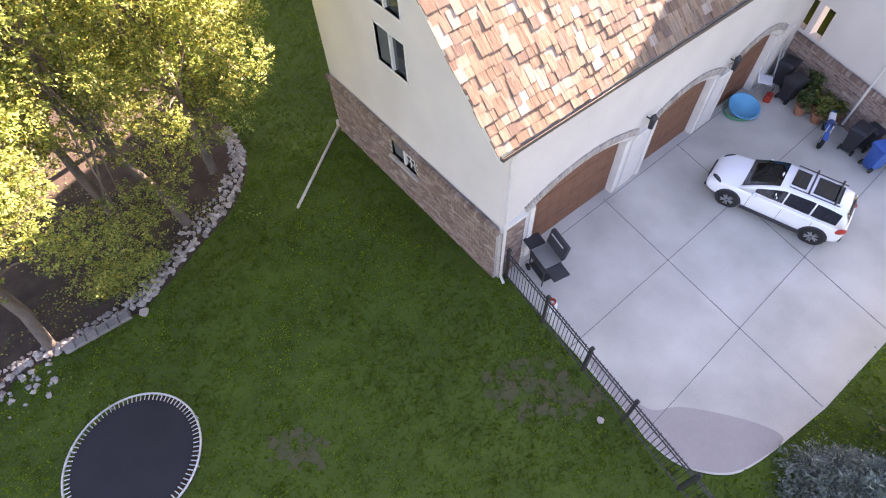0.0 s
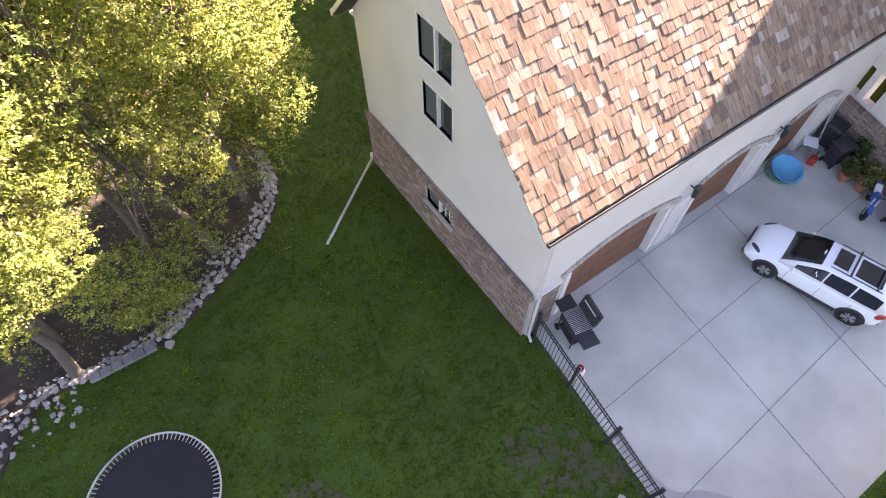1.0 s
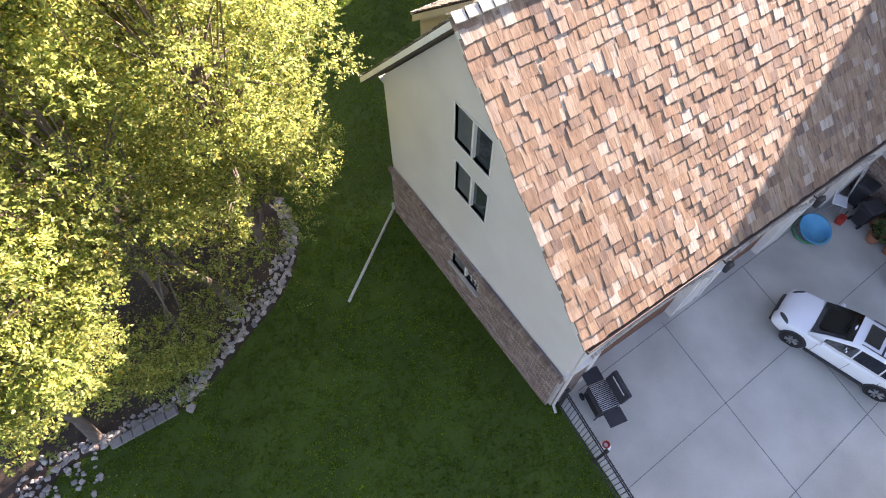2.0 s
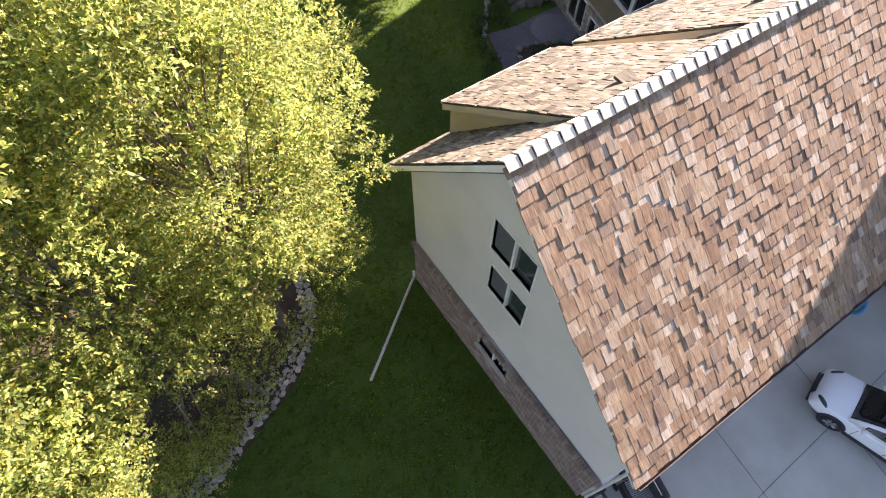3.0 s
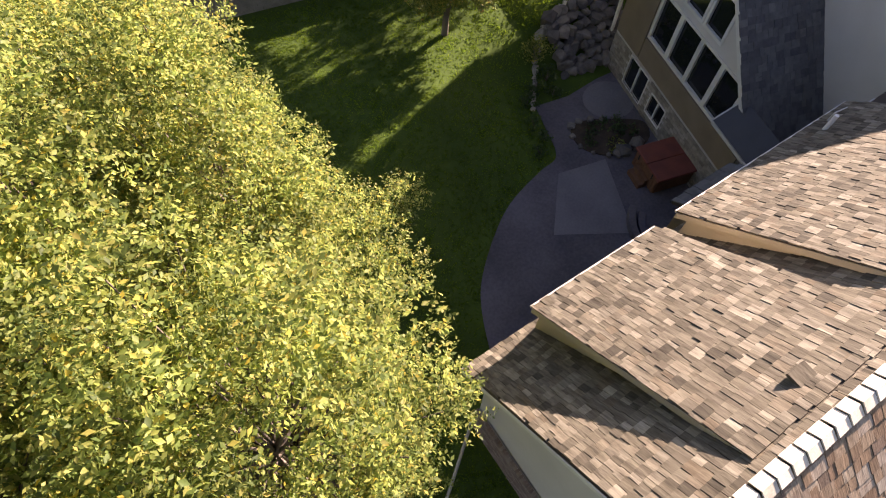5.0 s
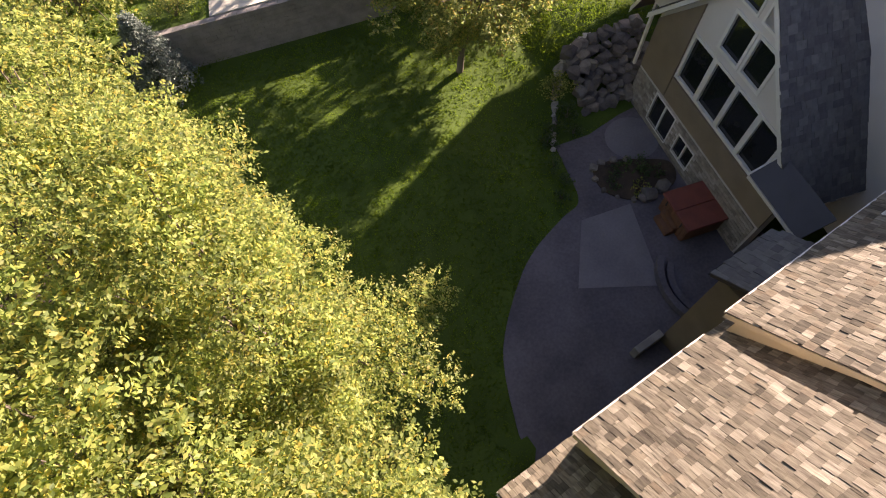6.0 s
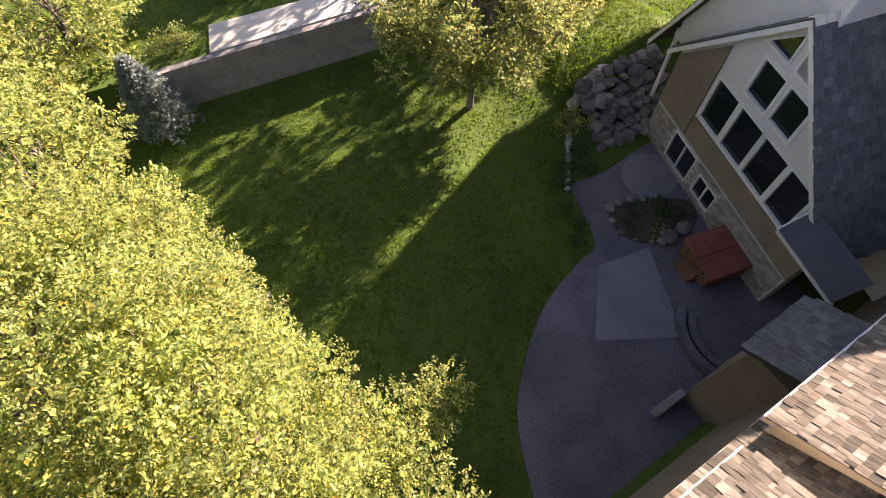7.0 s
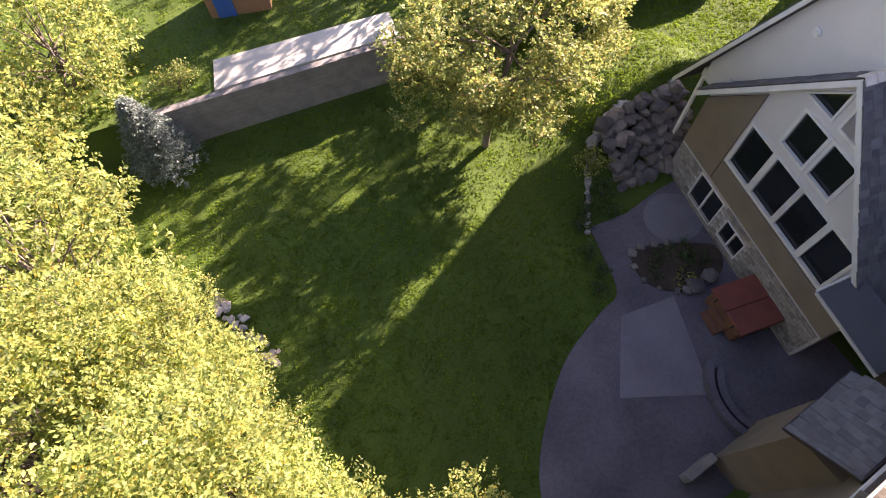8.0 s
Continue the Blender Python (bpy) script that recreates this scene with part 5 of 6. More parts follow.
rng = random.Random(8)
EDGE = smoothed([(-2.98, 9.7), (-3.05, 8.55), (-3.56, 7.52), (-4.55, 6.6), (-5.8, 5.95), (-6.95, 5.4), (-7.9, 5.05), (-9.3, 5.1), (-10.1, 5.2), (-11.0, 5.2), (-11.7, 4.7)], 12, False)
INNER = [0.35, 0.45, 0.6, 0.75, 0.6, 0.5, 0.4, 0.25, 0.3, 0.75, 0.9]
places = []
for i, (x, y) in enumerate(EDGE[:-1]):
    w = INNER[min(i // 12, 10)]
    nx, ny = EDGE[i + 1][1] - y, -(EDGE[i + 1][0] - x)
    d = math.hypot(nx, ny) or 1.0
    for k in range(6 if i < 84 else 3):
        t = rng.random() ** 1.2 * w
        s = rng.uniform(0.07, 0.14) if t > 0.12 else rng.uniform(0.1, 0.2)
        places.append(((x + nx / d * t + rng.uniform(-0.06, 0.06), y + ny / d * t + rng.uniform(-0.06, 0.06), 0.03 + s * 0.2), s, 1000 + len(places)))
rng.shuffle(places)
strew("stone", STONES, places[:300], "stones edging the bed", "rough grey stone edging the garden bed", "stone")
verts, faces = [], []
for p, size, seed in places[300:]:
    rs = random.Random(seed)
    me = STONES[rs.randrange(8)]
    turn = Matrix.Translation(p) @ Euler((rs.uniform(-0.3, 0.3), rs.uniform(-0.3, 0.3), rs.uniform(0, 6.28))).to_matrix().to_4x4() @ Matrix.Scale(size, 4)
    first = len(verts)
    verts += [turn @ v.co for v in me.vertices]
    faces += [tuple(first + i for i in f.vertices) for f in me.polygons]
tagged(part("rubble", raw_mesh("rubble", verts, faces), ROCK, kind="stuff"), "small grey rubble between the edging stones", "rubble")
small = [((rng.uniform(-12.2, -10.2), rng.uniform(4.1, 5.1), 0.02), rng.uniform(0.06, 0.16), 3000 + k) for k in range(45)]
strew("stone", STONES, small, "stones edging the bed", "small pale stone scattered at the lawn's edge", "stone")
lone = [((-0.75, -4.7, 0.05), 0.17, 1), ((-7.85, 4.8, 0.05), 0.22, 2)]
strew("stone", STONES, lone, "", "single pale stone lying on the lawn", "stone")

edge_far = [((-2.75 + 0.75 * f + rng.uniform(-0.25, 0.25), 21.0 - 3.0 * f + rng.uniform(-0.2, 0.2), 0.05), rng.uniform(0.14, 0.34), 3200 + k) for k, f in enumerate([j / 33 for j in range(34)])]
strew("stone", STONES, edge_far, "stones edging the bed", "pale grey stone edging the bed beside the lawn", "stone")

# low block wall in the edging
blocks = thing("block_edging", "low course of grey wall blocks in the stone edging", "edging", (-9.0, 5.02, 0.0), 178)
for k in range(6):
    for r in range(2):
        part("block", boxes(((-0.85 + k * 0.28, -0.1 + 0.07 * r, 0.11 * r), (-0.59 + k * 0.28, 0.12 + 0.07 * r, 0.11 * r + 0.1))), BLOCK, blocks, bevel=0.012)

# boulder bank beside the patio
def bank_height(x, y):
    d = math.hypot((x - 14.6) / 3.4, (y - 20.6) / 2.9)
    return ground_z(x, y) + 0.6 * max(0.0, 1 - d * d)


mound = bmesh.new()
bmesh.ops.create_grid(mound, x_segments=36, y_segments=36, size=3.6)
for v in mound.verts:
    x, y = 14.6 + v.co.x, 20.6 + v.co.y
    v.co = Vector((x, y, -0.04 + bank_height(x, y) + 0.05 * noise.noise(v.co * 1.3)))
bank = tagged(part("bank", mound, LAWN, smooth=True), "raised grassy bank above the boulders", "bank", kind="structure")
places = []
for row in range(7):
    for k in range(9):
        x = 11.75 + 0.42 * k + 0.2 * (row % 2) + rng.uniform(-0.1, 0.1) + 0.08 * row
        y = 17.2 - 0.02 * k + 0.34 * row + rng.uniform(-0.08, 0.08)
        places.append(((x, y, PATIO_Z + 0.2 + 0.23 * row + rng.uniform(-0.05, 0.05)), rng.uniform(0.42, 0.7), 4000 + len(places)))
for z, size in ((-1.1, 0.75), (-0.7, 0.65)):
    places.append(((14.1, 17.9, z), size, 4390 + int(z * 10)))
strew("boulder", BOULDERS, places, "boulder retaining wall", "rough grey-brown boulder stacked in the retaining bank", "boulder")
places = []
for k in range(15):
    f = k / 14
    places.append(((11.35 + 2.6 * f + rng.uniform(-0.12, 0.12), 18.75 + 0.75 * math.sin(f * 2.2) + rng.uniform(-0.12, 0.12), -0.75 + 0.75 * min(1, f * 2)), rng.uniform(0.28, 0.5), 4400 + k))
for k in range(14):
    f = k / 13
    places.append(((11.3 - 1.85 * f + rng.uniform(-0.06, 0.06), 18.7 - 2.2 * f + rng.uniform(-0.06, 0.06), -1.15 + 0.35 * (1 - f)), rng.uniform(0.16, 0.3) * (1.4 - 0.5 * f), 4500 + k))
strew("boulder", [pale_mesh for pale_mesh in STONES], places, "boulders round the planting", "pale rock at the edge of the planting", "boulder")
places = []
for k, (x, y) in enumerate(ISLE):
    if x < 11.9 and k % 2 == 0:
        places.append(((x, y, PATIO_Z + 0.08), rng.uniform(0.18, 0.34), 4700 + k))
strew("boulder", BOULDERS, places, "stones round the island", "grey stone edging the planted island", "boulder")
strew("boulder", BOULDERS, [((11.1, 12.75, -1.1), 0.6, 91), ((11.75, 12.75, -1.1), 0.55, 92), ((10.75, 12.8, -1.15), 0.4, 93)], "stones round the island", "large grey boulder by the hot tub", "boulder")

# hot tub
tub = thing("hot_tub", "square hot tub with a red-brown cover in the patio corner", "hot tub", (11.6, 11.25, PATIO_Z + 0.03), -14.8)
part("cabinet", boxes(((-0.8, -0.8, 0.0), (0.8, 0.8, 0.8))), TUB_WOOD, tub, bevel=0.08)
for k in range(10):
    part("slat", boxes(((-0.82, -0.74 + 0.15 * k, 0.05), (-0.8, -0.61 + 0.15 * k, 0.76))), TUB_WOOD, tub)
cover = part("cover", boxes(((-0.86, -0.86, 0.8), (0.86, -0.005, 0.92)), ((-0.86, 0.005, 0.8), (0.86, 0.86, 0.92))), TUB_RED, tub, "red-brown vinyl cover in two halves", bevel=0.03)
for y in (-0.48, 0.48):
    part("strap", boxes(((-0.875, y - 0.025, 0.6), (-0.862, y + 0.025, 0.86))), RUBBER, cover)
part("step", boxes(((-1.2, -0.4, 0.0), (-0.84, 0.4, 0.22)), ((-1.0, -0.4, 0.22), (-0.84, 0.4, 0.42))), TUB_WOOD, tub)

# curved seat steps on the patio
for r, h, name in ((1.75, 0.34, "seat_wall"), (1.38, 0.2, "seat_wall")):
    outline = [(10.3 - r * math.cos(a), 9.0 + r * 1.1 * math.sin(a)) for a in [radians(-62 + 124 * i / 16) for i in range(17)]]
    outline += [(10.3 - (r - 0.24) * math.cos(a), 9.0 + (r - 0.24) * 1.1 * math.sin(a)) for a in [radians(62 - 124 * i / 16) for i in range(17)]]
    tagged(part(name, sheet(outline, PATIO_Z, PATIO_Z + h), CONCRETE_SKYLIT, bevel=0.02), "low curved concrete seat step on the patio", "seat wall", "curved steps")
tagged(part("low_wall", boxes(((6.3, 8.4, PATIO_Z), (7.4, 8.65, PATIO_Z + 0.6))), BLOCK, bevel=0.03), "low dark block wall beside the bay", "wall")

# far retaining wall with a concrete pad on it
far = thing("retaining_wall", "long grey block retaining wall across the end of the lawn", "retaining wall", (-1.6, 27.95, -0.35), -12)
for r in range(9):
    for k in range(23 + r % 2):
        part("block", boxes(((k * 0.42 - 0.21 * (r % 2), 0.0, r * 0.215), (k * 0.42 + 0.41 - 0.21 * (r % 2), 0.28, r * 0.215 + 0.207))), BLOCK, far)
pad = tagged(part("concrete_pad", sheet([(0.75, 27.75), (7.75, 26.3), (8.05, 27.6), (1.3, 29.2)], 1.2, 1.63), CONCRETE), "pale concrete pad on top of the retaining wall", "concrete pad", kind="structure")
terrace = tagged(part("terrace", sheet([(-14, 30.8), (-1.6, 28.1), (8.2, 26.05), (24, 22.7), (24, 60), (-14, 60)], -0.4, 1.56), LAWN), "neighbouring lawn behind the retaining wall", "lawn", kind="structure")
shed = thing("play_house", "brown wooden play house on the neighbouring lawn", "play house", (3.3, 31.0, 1.56), -22)
for k in range(14):
    part("board", boxes(((-1.2 + 0.17 * k, -0.05, 0), (-1.04 + 0.17 * k, 0.0, 1.6))), FENCE_WOOD, shed)
part("side_wall", boxes(((-1.2, 0.0, 0.0), (-1.12, 1.4, 1.6)), ((1.1, 0.0, 0.0), (1.18, 1.4, 1.6))), FENCE_WOOD, shed)
part("roof", panel([(0, 0), (2.7, 0), (2.7, 1.2), (0, 1.2)], [], (-1.35, -0.2, 1.5), SX, Vector((0, 0.8, 0.6)), 0.06), FENCE_WOOD, shed)
part("door", boxes(((-0.9, -0.09, 0.0), (-0.2, -0.055, 1.3))), PLASTIC_BLUE, shed, "faded blue door")

# ---- plants ----
def leaf_cloud(name, clumps, per_area, size, seed, flat=0.35, long=1.0, sprig=1, reach=0.3):
    """Leaves strewn through clumps (x, y, z, rx, ry, rz, weight): each a folded blade of two facets.
    With sprig above 1 they sit in pairs along short twigs that point outwards."""
    rs = np.random.default_rng(seed)
    points, outs = [], []
    for cx, cy, cz, rx, ry, rz, w in clumps:
        k = max(6, int(per_area * w * (rx * ry + rx * rz + ry * rz) / 3 / sprig))
        d = rs.normal(size=(k, 3))
        d /= np.linalg.norm(d, axis=1)[:, None]
        r = rs.random(k) ** 0.38
        points.append(np.array([cx, cy, cz]) + d * r[:, None] * np.array([rx, ry, rz]))
        outs.append(d)
    p, d = np.concatenate(points), np.concatenate(outs)
    if sprig > 1:
        d = d + rs.normal(size=d.shape) * 0.55 + np.array([0, 0, 0.15])
        d /= np.linalg.norm(d, axis=1)[:, None]
        side = np.cross(d, rs.normal(size=d.shape) * 0.5 + np.array([0.2, 0, 1.0]))
        side /= np.linalg.norm(side, axis=1)[:, None]
        step = np.tile(np.arange(sprig), len(p))
        p, d, side = np.repeat(p, sprig, 0), np.repeat(d, sprig, 0), np.repeat(side, sprig, 0)
        turn = np.where(step % 2 == 0, 1.0, -1.0)[:, None]
        a = d * 0.55 + side * turn * 0.8 + rs.normal(size=p.shape) * 0.28
        a[:, 2] -= 0.1
        a /= np.linalg.norm(a, axis=1)[:, None]
        p = p + d * (step[:, None] / sprig * reach) + a * size * long * 0.5
    else:
        a = rs.normal(size=p.shape)
        a[:, 2] *= flat
        a /= np.linalg.norm(a, axis=1)[:, None]
    k = len(p)
    up = rs.normal(size=(k, 3)) * 0.7 + np.array([0.55, 0.0, 0.5])
    b = np.cross(up, a)
    b /= np.linalg.norm(b, axis=1)[:, None]
    n = np.cross(a, b)
    s = (size * rs.uniform(0.6, 1.35, k))[:, None]
    v = np.stack([p - a * s * 0.5 * long, p + b * s * 0.44 + n * s * 0.12, p + a * s * 0.5 * long, p - b * s * 0.44 + n * s * 0.12], 1).reshape(-1, 3)
    me = bpy.data.meshes.new(name)
    me.vertices.add(len(v))
    me.vertices.foreach_set("co", v.ravel())
    tri = (np.arange(k)[:, None] * 4 + np.array([0, 1, 2, 0, 2, 3])[None]).ravel()
    me.loops.add(len(tri))
    me.loops.foreach_set("vertex_index", tri)
    me.polygons.add(2 * k)
    me.polygons.foreach_set("loop_start", np.arange(2 * k) * 3)
    me.polygons.foreach_set("loop_total", np.full(2 * k, 3))
    me.update()
    me.validate()
    return me


def tree(base, centre, radii, leaves, label, seed, clump_n=90, clump_r=0.46, density=2200, leaf=0.052, trunk_r=0.13, extra=(), category="tree", bark=BARK, name="tree"):
    rs = random.Random(seed)
    t = thing(name, label, category, (base[0], base[1], base[2] if len(base) > 2 else ground_z(*base)))
    bz = Vector((base[0], base[1], base[2] if len(base) > 2 else ground_z(*base)))
    c, r = Vector(centre), Vector(radii)
    clumps = []
    golden = math.pi * (3 - math.sqrt(5))
    for i in range(clump_n):
        z = 1 - 1.85 * (i + 0.5) / clump_n
        q = math.sqrt(max(0, 1 - z * z))
        a = golden * i + rs.uniform(-0.4, 0.4)
        shell = rs.uniform(0.62, 1.06)
        p = c + Vector((r.x * q * math.cos(a), r.y * q * math.sin(a), r.z * z)) * shell
        k = clump_r * rs.uniform(0.65, 1.4)
        clumps.append((p.x, p.y, p.z, k, k, k * rs.uniform(0.55, 0.85), 1.0))
    for e in extra:
        clumps.append((*e, 1.0))
    trunk = bmesh.new()
    top = c + Vector((0, 0, r.z * 0.25))
    line = [bz + (top - bz) * s + Vector((rs.uniform(-0.1, 0.1), rs.uniform(-0.1, 0.1), 0)) * (0.2 if s in (0, 1) else 1) for s in (0, 0.18, 0.36, 0.55, 0.75, 1)]
    for i in range(5):
        tube(trunk, line[i] - bz, line[i + 1] - bz, trunk_r * (1.15 - 0.19 * i), trunk_r * (1.15 - 0.19 * (i + 1)), n=10, caps=False)
    part("trunk", trunk, bark, t, smooth=True)
    limbs = bmesh.new()
    for i in range(0, len(clumps), 3):
        p = Vector(clumps[i][:3])
        root = line[rs.choice((2, 3, 4))]
        mid = root.lerp(p, 0.5) + Vector((0, 0, 0.15))
        tube(limbs, root - bz, mid - bz, trunk_r * 0.3, trunk_r * 0.18, n=5, caps=False)
        tube(limbs, mid - bz, p - bz, trunk_r * 0.18, 0.008, n=5, caps=False)
    part("branchwork", limbs, bark, t)
    shifted = [(x - bz.x, y - bz.y, z - bz.z, a, b, d, w) for x, y, z, a, b, d, w in clumps]
    part("crown", leaf_cloud("crown", shifted, density, leaf, seed, long=1.55, sprig=8, reach=0.24), leaves, t, kind="stuff")
    return t


def boughs(seed, n, corners, low, high, size):
    """n clumps of leaves spread over a four-cornered patch of the plan."""
    rs = random.Random(seed)
    a, b, c, d = [Vector(p) for p in corners]
    out = []
    for _ in range(n):
        u, v, k = rs.random(), rs.random(), size * rs.uniform(0.7, 1.25)
        p = a.lerp(b, u).lerp(d.lerp(c, u), v)
        out.append((p.x, p.y, rs.uniform(low, high), k, k, k * 0.7))
    return out


MAPLE = "leafy green tree turning yellow in the garden bed"
tree((-4.19, 8.25), (-3.75, 7.65, 7.75), (2.45, 1.95, 4.5), LEAF, MAPLE, 101, clump_n=165, density=2700, leaf=0.049, extra=[(-1.18, 6.77, 6.88, 0.5, 0.5, 0.4), (-3.4, 6.17, 3.23, 0.6, 0.5, 0.4), (-4.32, 6.18, 3.12, 0.6, 0.5, 0.4), (-2.48, 6.81, 3.48, 0.6, 0.5, 0.4), (-1.97, 7.35, 3.73, 0.5, 0.5, 0.4)] + boughs(31, 18, [(-7.0, 11.0), (-4.0, 8.8), (-4.9, 6.6), (-8.0, 8.2)], 3.0, 4.2, 0.62))
tree((-2.96, 12.61), (-2.54, 12.08, 7.72), (1.46, 2.59, 3.52), LEAF, MAPLE, 102, clump_n=145, density=3600, leaf=0.046, extra=[(0.66, 11.37, 5.94, 0.45, 0.45, 0.35), (0.14, 11.15, 6.14, 0.5, 0.5, 0.4), (-0.42, 9.63, 6.46, 0.5, 0.5, 0.4), (-0.46, 11.38, 6.33, 0.55, 0.55, 0.45), (-0.9, 10.72, 6.87, 0.6, 0.6, 0.5), (-0.39, 10.5, 6.45, 0.5, 0.5, 0.4), (-1.13, 9.96, 6.65, 0.6, 0.6, 0.5)])
tree((-3.64, 17.49), (-3.27, 16.44, 6.08), (1.51, 1.94, 2.97), LEAF, MAPLE, 103, clump_n=105, density=2900, leaf=0.05)
tree((-5.72, 6.87), (-6.6, 6.1, 7.7), (1.62, 1.19, 4.7), LEAF, MAPLE, 104, clump_n=90, density=2000, leaf=0.05, extra=[(-6.92, 5.22, 2.02, 0.65, 0.55, 0.5), (-7.43, 5.12, 1.71, 0.7, 0.6, 0.5), (-7.96, 5.11, 2.05, 0.65, 0.6, 0.5), (-7.54, 4.82, 1.37, 0.55, 0.5, 0.4), (-6.08, 5.61, 2.46, 0.7, 0.6, 0.5), (-5.36, 5.9, 2.79, 0.6, 0.6, 0.5), (-6.62, 5.51, 2.8, 0.7, 0.6, 0.5), (-7.55, 5.4, 2.71, 0.7, 0.6, 0.5)])
tree((-10.08, 5.39), (-9.0, 4.6, 7.4), (1.9, 1.4, 4.9), LEAF, MAPLE, 105, clump_n=125, density=2500, leaf=0.05)
tree((-7.94, 12.70), (-6.42, 11.23, 9.50), (2.59, 3.02, 4.62), LEAF, MAPLE, 106, clump_n=150, density=2600)
tree((-10.24, 6.61), (-10.2, 7.6, 9.2), (2.16, 1.73, 6.2), LEAF, MAPLE, 107, clump_n=120)
tree((-6.04, 16.38), (-5.62, 16.17, 7.74), (2.16, 2.48, 4.18), LEAF, MAPLE, 108, clump_n=140)
tree((-11.94, 11.61), (-11.42, 11.09, 6.73), (2.59, 2.81, 3.96), LEAF, MAPLE, 109, clump_n=80, density=800, leaf=0.09)
tree((-5.57, 20.74), (-4.93, 20.73, 5.57), (2.38, 2.38, 3.3), LEAF, MAPLE, 110, clump_n=90, density=900, leaf=0.08)
tree((-7.29, 8.56), (-7.1, 8.4, 8.8), (1.84, 1.62, 5.4), LEAF, MAPLE, 119, clump_n=90, density=1900, leaf=0.052)
tree((-5.05, 10.38), (-4.63, 10.17, 7.54), (1.73, 1.73, 4.62), LEAF, MAPLE, 120, clump_n=84, density=1900, leaf=0.052)
tree((-4.01, 8.86), (-3.17, 9.49, 3.01), (1.3, 1.4, 1.76), LEAF, MAPLE, 125, clump_n=50, density=1000, leaf=0.075, trunk_r=0.07)
tree((-11.11, 7.64), (-11.3, 6.2, 6.4), (1.8, 1.5, 4.8), LEAF, MAPLE, 126, clump_n=100)
# across the lawn
tree((8.18, 21.15), (9.3, 21.3, 4.7), (4.5, 2.9, 2.5), LEAF_FAR, "spreading tree with olive and yellow autumn leaves on the lawn", 111, clump_n=70, clump_r=0.55, density=2100, leaf=0.07, extra=[(10.08, 20.04, 2.64, 0.7, 0.6, 0.5), (10.98, 20.22, 2.75, 0.7, 0.6, 0.5), (9.17, 20.04, 2.95, 0.7, 0.6, 0.5), (11.79, 20.58, 2.96, 0.7, 0.6, 0.5), (8.26, 20.22, 3.06, 0.6, 0.6, 0.5), (8.1, 21.8, 1.5, 0.7, 0.6, 0.6), (9.0, 21.6, 1.4, 0.7, 0.6, 0.5), (9.9, 21.4, 1.7, 0.7, 0.6, 0.5), (7.4, 21.3, 1.9, 0.7, 0.6, 0.6), (8.6, 20.5, 2.2, 0.8, 0.7, 0.6), (10.8, 21.3, 2.2, 0.7, 0.6, 0.5), (7.9, 20.8, 2.1, 0.55, 0.5, 0.45), (8.5, 20.7, 2.5, 0.6, 0.5, 0.45), (7.6, 21.3, 1.3, 0.5, 0.5, 0.4)] + boughs(32, 9, [(6.4, 23.8), (8.8, 23.0), (8.6, 20.6), (6.4, 20.6)], 2.6, 4.6, 0.7))
tree((-3.49, 31.02), (-3.23, 30.59, 3.58), (2.48, 2.05, 3.52), LEAF, "yellowing tree by the retaining wall", 112, clump_n=80, density=900, leaf=0.09)
tree((-7.75, 28.29), (-7.39, 28.22, 4.53), (2.81, 2.81, 3.96), LEAF, "yellowing tree by the retaining wall", 113, clump_n=80, density=900, leaf=0.09)
tree((14.49, 25.0), (13.97, 24.6, 4.63), (2.81, 2.59, 3.08), LEAF_FAR, "yellowing tree beyond the house", 115, clump_n=14, clump_r=0.55, leaf=0.09, density=1900)
tree((16.66, 25.50, 1.5), (16.46, 25.37, 5.68), (3.02, 2.81, 3.3), LEAF_FAR, "yellowing tree beyond the house", 116, clump_n=12, clump_r=0.55, leaf=0.09, density=1900)
# these two stand outside the view, added as shade casters for the terrace
tree((12.65, 28.90, 1.5), (12.56, 28.90, 5.05), (2.81, 2.38, 3.08), LEAF_FAR, "unseen yellowing tree added for shade on the neighbouring lawn", 117, clump_n=36, leaf=0.1, density=700)
tree((15.13, 31.71, 1.5), (14.92, 31.54, 5.05), (3.24, 2.81, 3.3), LEAF_FAR, "unseen yellowing tree added for shade on the neighbouring lawn", 118, clump_n=36, leaf=0.1, density=700)
tree((-5.72, 25.18), (-5.49, 24.92, 3.37), (2.05, 2.05, 2.86), LEAF, "leafy green tree at the lawn's far edge", 114, clump_n=70, density=900, leaf=0.09)

# trees out of view, added so their shadows darken the terrace
for i, (x, y, h) in enumerate([(21.5, 33.5, 6.0), (22.0, 38.0, 6.0), (27.5, 35.0, 7.0), (29.5, 28.5, 6.5)]):
    tree((x, y, 1.5 if x < 24 else 0.0), (x, y, h), (2.8, 2.7, 3.4), LEAF_FAR, "unseen tall yellowing tree added to shade the neighbouring lawn", 150 + i, clump_n=30, clump_r=0.8, density=300, leaf=0.13)


def spruce(base, height, spread, seed, leaves, label):
    rs = random.Random(seed)
    t = thing("spruce", label, "spruce tree", (*base, ground_z(*base)))
    part("trunk", tubes(((0, 0, 0), (0, 0, height), 0.09, 0.01), n=8), BARK, t)
    clumps = []
    for i in range(150):
        s = i / 150
        z = 0.15 + (height - 0.15) * s
        a = 2.4 * i
        r = spread * (1 - s) ** 0.85
        for k in (0.45, 0.8, 1.0):
            rr = r * k * rs.uniform(0.85, 1.15)
            clumps.append((rr * math.cos(a), rr * math.sin(a), z - 0.12 * k, 0.16, 0.16, 0.09, 1.0))
    part("needles", leaf_cloud("needles", clumps, 4200, 0.032, seed, long=3.2, sprig=6, reach=0.16), leaves, t, kind="stuff")


